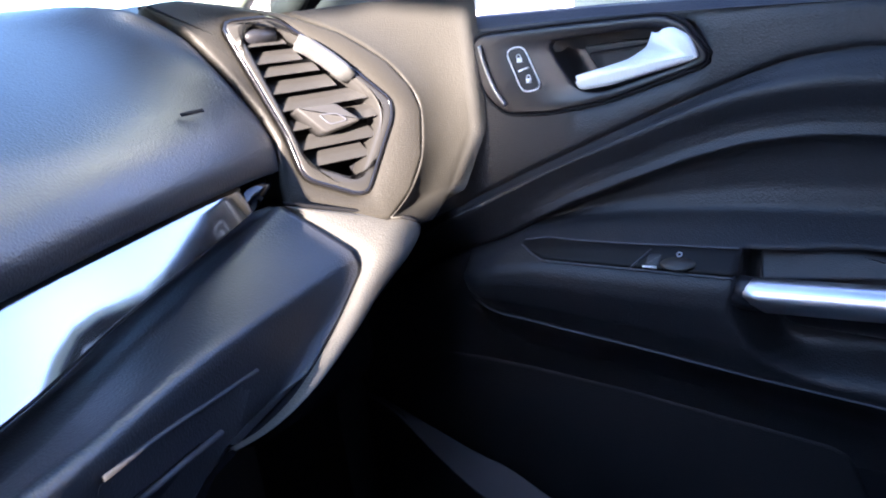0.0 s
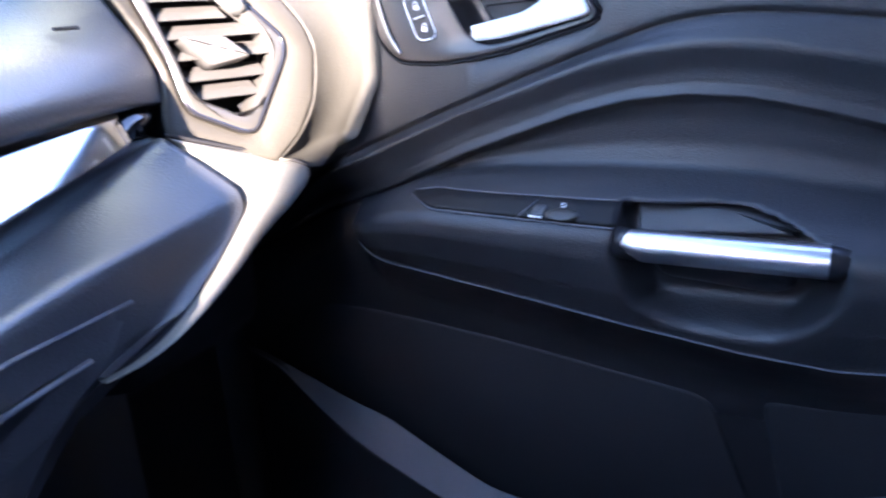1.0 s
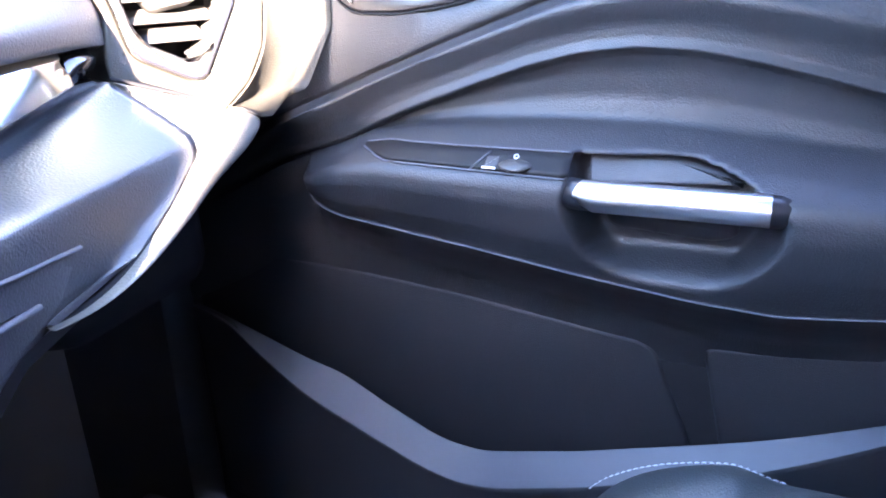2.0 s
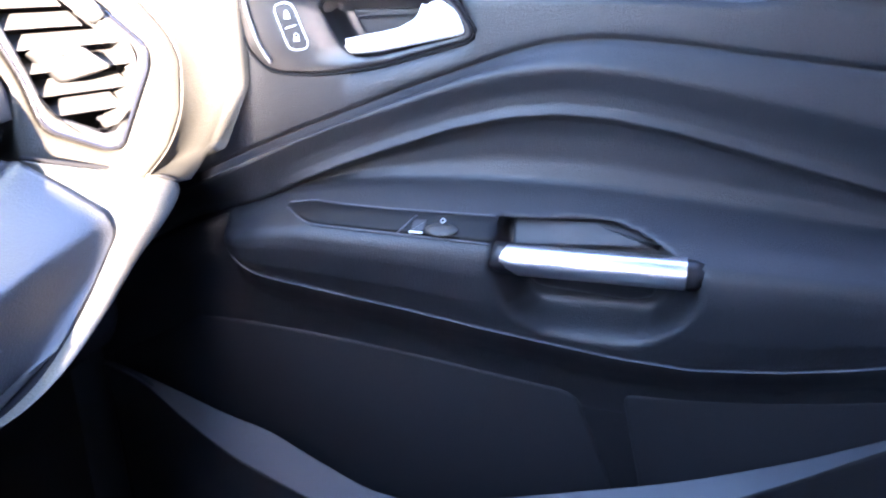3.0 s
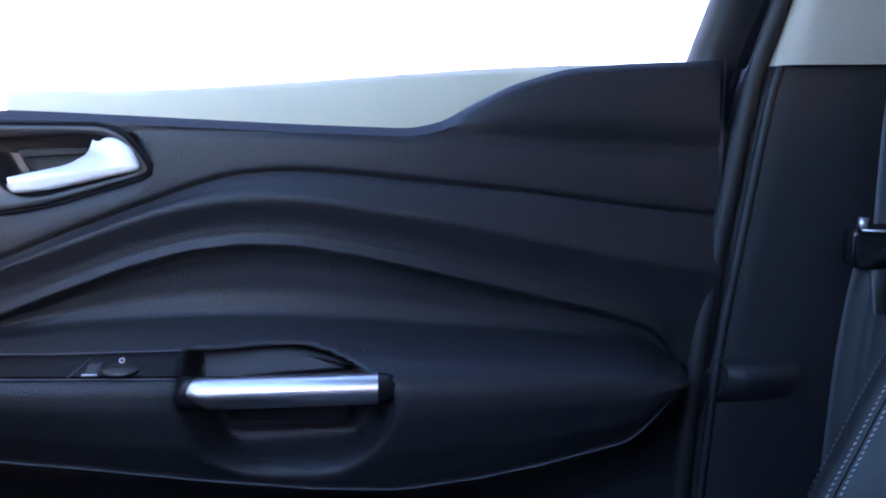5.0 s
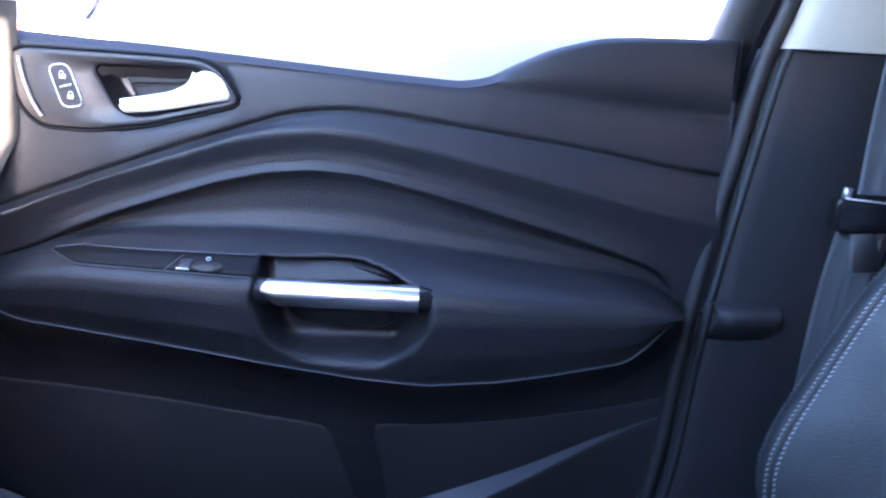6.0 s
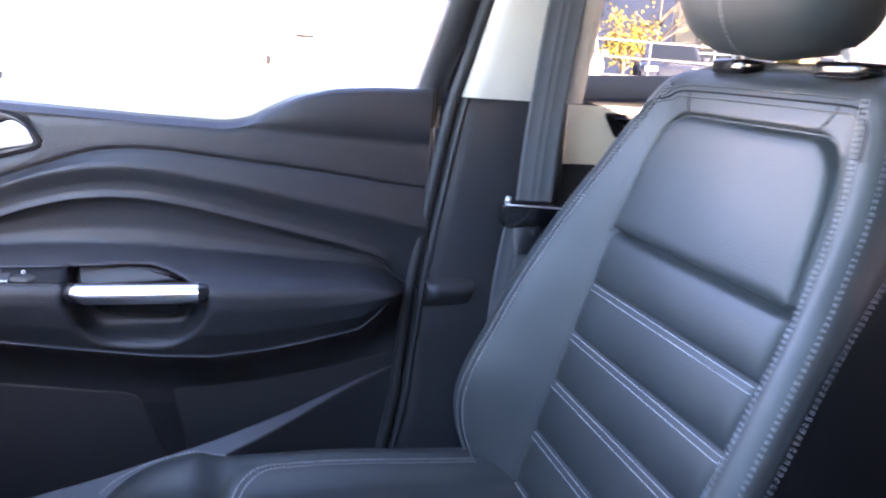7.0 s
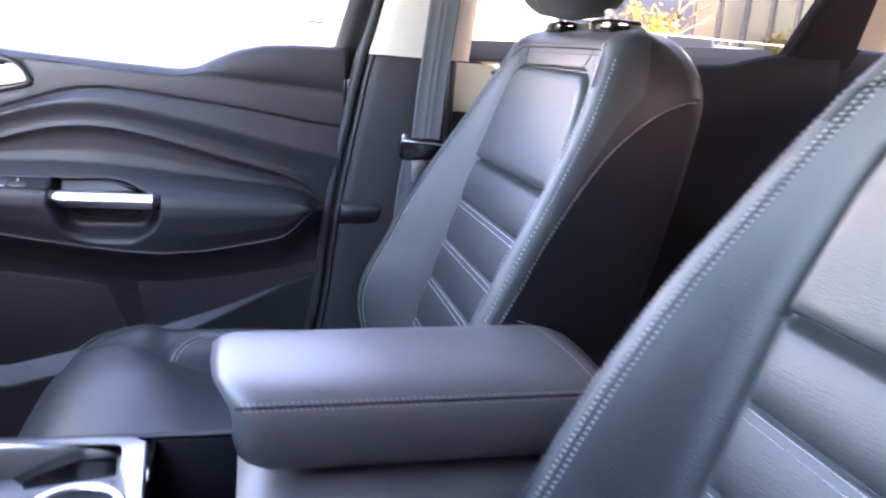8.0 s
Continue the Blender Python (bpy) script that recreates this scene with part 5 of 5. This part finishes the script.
soil("ground", grid_mesh([[(x, y, lift(x)) for y in (-900, -200, -60, -20, 0, 20, 60, 200, 900)] for x in (-900, -200, -40, -12, -3, 3, 12, 25, 40, 200, 900)]), M_ASPHALT, "pale sunlit car park asphalt", "ground")


M_WIN = material("dark_car_glass", (0.02, 0.025, 0.03), 0.05, coat=0.3)
M_TYRE = material("tyre", (0.02, 0.02, 0.02), 0.8)
M_RIM = material("alloy_rim", (0.5, 0.5, 0.52), 0.3, metal=0.8)
M_MARK = material("dark_marking", (0.004, 0.004, 0.005), 0.9, spec=0.05)
M_REDP = material("red_marking", (0.55, 0.16, 0.17), 0.8, spec=0.05)
M_RED = material("red_lens", (0.5, 0.02, 0.02), 0.2, coat=0.5)
M_LAMP = material("headlight_lens", (0.7, 0.72, 0.75), 0.1, coat=0.5)


def parked_car(label, colour, tall, m):
    """A parked car along local y, 4.5 m long."""
    c = thing("parked_car", label, "car", "parked cars")
    paint = material("car_paint", colour, 0.25, coat=0.6, blotch=0.03)
    lower = [(-2.25, .35), (-2.25, .75), (-2.18, .95), (-1.2, 1.0), (0, 1.0), (1.1, .98), (2.0, .82), (2.25, .62), (2.25, .35)]
    rows = [[(s * w, y, z - dz) for y, z in lower] for s, w, dz in ((-1, .80, .12), (-1, .90, 0.03), (-1, .86, 0), (1, .86, 0), (1, .90, 0.03), (1, .80, .12))]
    part("body", grid_mesh(rows, caps=True), paint, c)
    h = 1.45 + tall
    roof = [(-2.1 - .05 * 0, 1.0), (-1.75, h - .06), (-1.3, h), (0, h), (.35, h - .05), (1.15, 1.0)]
    rows = [[(s * (w - .10 * (z > 1.2)), y, z) for y, z in roof] for s, w in ((-1, .78), (-1, .72), (1, .72), (1, .78))]
    part("cabin", grid_mesh(rows, caps=True), paint, c)
    for s in (-1, 1):
        for y0, y1 in ((-1.75, -.95), (-.9, -.05), (0, .75)):
            k0, k1 = (y0 + (0.18 if y0 < -1 else 0)), (y1 - (0.42 if y1 > .5 else 0))
            part("side_window", grid_mesh([[(s * .80, y0, 1.03), (s * .80, y1, 1.03)], [(s * .69, k0, h - .12), (s * .69, k1, h - .12)]]), M_WIN, c)
        for y in (-1.4, 1.4):
            w = part("wheel", tube_mesh([(s * .74, y, .33), (s * .93, y, .33)], .33, 20), M_TYRE, c)
            part("rim", tube_mesh([(s * .92, y, .33), (s * .945, y, .33)], .21, 16), M_RIM, w)
        part("tail_light", box_mesh((s * .62 - .16, -2.28, .78), (s * .62 + .16, -2.2, .96), .02), M_RED, c)
        part("headlight", box_mesh((s * .62 - .18, 2.14, .66), (s * .62 + .18, 2.24, .80), .02), M_LAMP, c)
        part("mirror", box_mesh((s * .95 - .1, .62, 1.0), (s * .95 + .1, .78, 1.14), .03), paint, c)
    part("windscreen", grid_mesh([[(-.68, 1.12, 1.03), (.68, 1.12, 1.03)], [(-.6, .42, h - .08), (.6, .42, h - .08)]]), M_WIN, c)
    part("rear_window", grid_mesh([[(-.66, -2.08, 1.06), (.66, -2.08, 1.06)], [(-.58, -1.78, h - .10), (.58, -1.78, h - .10)]]), M_WIN, c)
    c.matrix_world = m
    return c


def box_van(label, m, stripe):
    """A white panel van along local y, 5.6 m long, closed sides."""
    v = thing("parked_van", label, "van", "parked cars")
    paint = material("van_paint", (.82, .82, .82), 0.3, coat=0.5, blotch=0.03)
    prof = [(-2.8, .4), (-2.8, 2.35), (-2.65, 2.5), (1.2, 2.5), (1.55, 2.3), (2.15, 1.35), (2.75, 1.1), (2.85, .9), (2.85, .4)]
    part("body", grid_mesh([[(s * w, y, z) for y, z in prof] for s, w in ((-1, .95), (-1, 1.0), (-1, .94), (1, .94), (1, 1.0), (1, .95))], caps=True), paint, v)
    for s in (-1, 1):
        part("cab_window", grid_mesh([[(s * 1.004, 1.0, 1.45), (s * 1.004, 1.95, 1.45)], [(s * 0.98, 1.0, 2.1), (s * 0.98, 1.55, 2.1)]]), M_WIN, v)
        part("tail_light", box_mesh((s * .88 - .07, -2.84, 1.0), (s * .88 + .07, -2.78, 1.5), .01), M_RED, v)
        for y in (-1.7, 1.9):
            w = part("wheel", tube_mesh([(s * .80, y, .36), (s * 1.01, y, .36)], .36, 20), M_TYRE, v)
            part("rim", tube_mesh([(s * 1.0, y, .36), (s * 1.03, y, .36)], .2, 14), M_RIM, w)
    if stripe:
        part("red_panel", box_mesh((-.958, -1.26, 1.105), (-.949, -.92, 1.19), 0, 1), M_REDP, v, "faded red panel on the side", False)
        for y0, y1, z0, z1 in ((-1.23, -.92, 1.030, 1.044), (-.40, .016, 1.088, 1.102), (-.73, -.53, 1.063, 1.076)):
            part("dark_line", box_mesh((-.958, y0, z0), (-.949, y1, z1), 0, 1), M_MARK, v, "thin dark line", False)
        handle = part("door_handle", box_mesh((-.985, -1.70, .945), (-.95, -1.55, 1.01), .02), M_RIM, v, "grey door handle")
        # shade under the handle, built as a dark box
        part("handle_shade", box_mesh((-.960, -1.72, .905), (-.949, -1.525, .945), .003), M_MARK, handle)
        part("marker", box_mesh((-.965, -1.28, .607), (-.949, -1.22, .707), .004), M_MARK, v)
    v.matrix_world = m


box_van("white panel van with a red stripe on its side", pose(9.0, 1.2, lift(9.0), 0, 0, 4), True)
box_van("white panel van parked further along the row", pose(9.6, 8.2, lift(9.6), 0, 0, 2), False)
for lab, col, tall, x, y, turn in (
        ("silver parked people carrier by the fence", (.40, .42, .46), 0.3, 20.8, -9.2, 66), ("dark parked saloon by the fence", (.05, .055, .07), 0.1, 20.6, -12.3, 64),
        ("white parked saloon beside the showroom", (.75, .75, .75), 0.0, 23.5, -15.8, 60)):
    parked_car(lab, col, tall, pose(x, y, lift(x), 0, 0, turn))

# low rail fence behind the cars
M_FENCE = material("galvanised_rail", (0.16, 0.16, 0.17), 0.6, metal=0.3)
fence = thing("fence", "pale metal rail fence along the car park", "fence")
for i in range(14):
    y = -24 + i * 1.8
    part("post", box_mesh((17.0, y - .02, lift(17)), (17.04, y + .02, lift(17) + 1.32), 0), M_FENCE, fence, "", False)
for z in (.5, .92, 1.32):
    part("rail", box_mesh((17.005, -24, lift(17) + z - .016), (17.035, -.6, lift(17) + z + .016), 0), M_FENCE, fence, "", False)


def building(label, lo, hi, wall, cols, rows_, face_x, pane_mat):
    b = thing("building", label, "building")
    part("wall", box_mesh(lo, hi, 0), wall, b, "", False)
    part("roof", box_mesh((lo[0] - .3, lo[1] - .3, hi[2]), (hi[0] + .3, hi[1] + .3, hi[2] + .35), 0), M_RIM, b, "", False)
    w = (hi[1] - lo[1]) / cols
    h = (hi[2] - lo[2] - .6) / rows_
    for i in range(cols):
        for j in range(rows_):
            win = part("window", box_mesh((face_x - .10, lo[1] + i * w + .12 * w, lo[2] + .4 + j * h + .1 * h), (face_x + .02, lo[1] + (i + 1) * w - .12 * w, lo[2] + .4 + (j + 1) * h - .08 * h), 0), pane_mat, b, "", False)
            part("frame", box_mesh((face_x - .16, lo[1] + i * w + .06 * w, lo[2] + .4 + j * h + .02 * h), (face_x - .11, lo[1] + i * w + .10 * w, lo[2] + .4 + (j + 1) * h), 0), M_RIM, win, "", False)
    return b


M_PANE = material("showroom_glass", (0.55, 0.54, 0.42), 0.12, metal=0.3, blotch=0.6, blotch_scale=0.45)
M_GREYWALL = material("grey_cladding", (0.25, 0.26, 0.30), 0.6, blotch=0.1, blotch_scale=1.0)
building("glass-fronted showroom with tall panes", (26, -25.5, .3), (36, -15.5, 7.4), M_GREYWALL, 9, 1, 26, M_PANE)
building("blue-grey clad building beside the car park", (19, -26, .3), (19.7, -16.9, 8.0), M_GREYWALL, 2, 1, 19.75, M_PANE)

M_BARK = material("grey_bark", (0.16, 0.13, 0.11), 0.9, grain=0.8, grain_scale=40)
M_LEAF = material("yellow_autumn_leaves", (0.34, 0.24, 0.03), 0.7, blotch=0.5, blotch_scale=3.0)
M_LEAF2 = material("dull_green_leaves", (0.07, 0.09, 0.03), 0.7, blotch=0.5, blotch_scale=3.0)


def tree(label, x, y, height, leaf, seed, density):
    rng = random.Random(seed)
    t = thing("tree", label, "tree", "autumn trees")
    z0 = lift(x)
    trunk = part("trunk", tube_mesh(smooth_line([(0, 0, -0.05), (.05, .02, height * .3), (-.03, .06, height * .6), (.04, 0, height * .9)], 12), lambda k: .13 * (1 - .8 * k), 8), M_BARK, t)
    bm = bmesh.new()
    for i in range(9):
        a, s = rng.uniform(0, 6.28), rng.uniform(.3, .75)
        ln = height * rng.uniform(.22, .4)
        tip = Vector((math.cos(a) * ln, math.sin(a) * ln, height * s + ln * .7))
        part("limb", tube_mesh(smooth_line([(0, 0, height * s), tip * .5 + Vector((0, 0, height * s * .5)), tip], 6), lambda k: .05 * (1 - .8 * k), 6), M_BARK, trunk)
        for _ in range(density):
            c = tip * rng.uniform(.55, 1.1) + Vector((rng.gauss(0, .12 * height), rng.gauss(0, .12 * height), rng.gauss(0, .10 * height) + height * s * .3))
            n = Vector((rng.gauss(0, 1), rng.gauss(0, 1), rng.gauss(0, 1))).normalized()
            u = n.orthogonal().normalized() * rng.uniform(.04, .08)
            w = n.cross(u).normalized() * rng.uniform(.03, .06)
            bm.faces.new([bm.verts.new(c + q) for q in (-u, -w * .9, u, w)])
    crown = part("crown", bm, leaf, t, "", False)
    crown["kind"] = "stuff"
    t.matrix_world = pose(x, y, z0)


tree("bare-limbed tree with a few yellow autumn leaves", 25.0, -14.4, 3.6, M_LEAF, 3, 14)
tree("low bushy tree with yellow autumn leaves", 25.0, -13.2, 2.0, M_LEAF, 5, 150)
tree("low yellow autumn tree by the showroom", 24.6, -18.9, 1.7, M_LEAF, 6, 150)
tree("dull green tree by the showroom", 33.0, -16.0, 4.2, M_LEAF2, 11, 160)

# side mirror
mirror = thing("side_mirror", "white door mirror outside the passenger window", "mirror")
rows = []
for k in np.linspace(0, 1, 14):
    r = math.sqrt(max(0.0, 1 - (2 * k - 1) ** 4))
    rows.append([(0.835 + 0.10 * k, 0.735 + 0.035 * r * math.cos(a), 0.925 + 0.07 * r * math.sin(a)) for a in np.linspace(0, 2 * math.pi, 24, endpoint=False)])
part("housing", grid_mesh(rows, close_u=True, caps=True), material("white_mirror_paint", (.9, .9, .9), .25, coat=.5), mirror)
part("inner_edge", tube_mesh(smooth_line([(.815, .706, .836), (.818, .698, .850), (.82, .692, .872), (.82, .689, .90), (.82, .689, .95), (.825, .695, 1.0)], 24), lambda k: 0.0034 - 0.002 * k, 6), M_GREY, mirror, "dark edge of the mirror housing")
part("foot", tube_mesh([(0.77, .88, .78), (0.83, .85, .82), (0.88, .80, .86)], .020, 8), material("white_mirror_foot", (.9, .9, .9), .3), mirror)
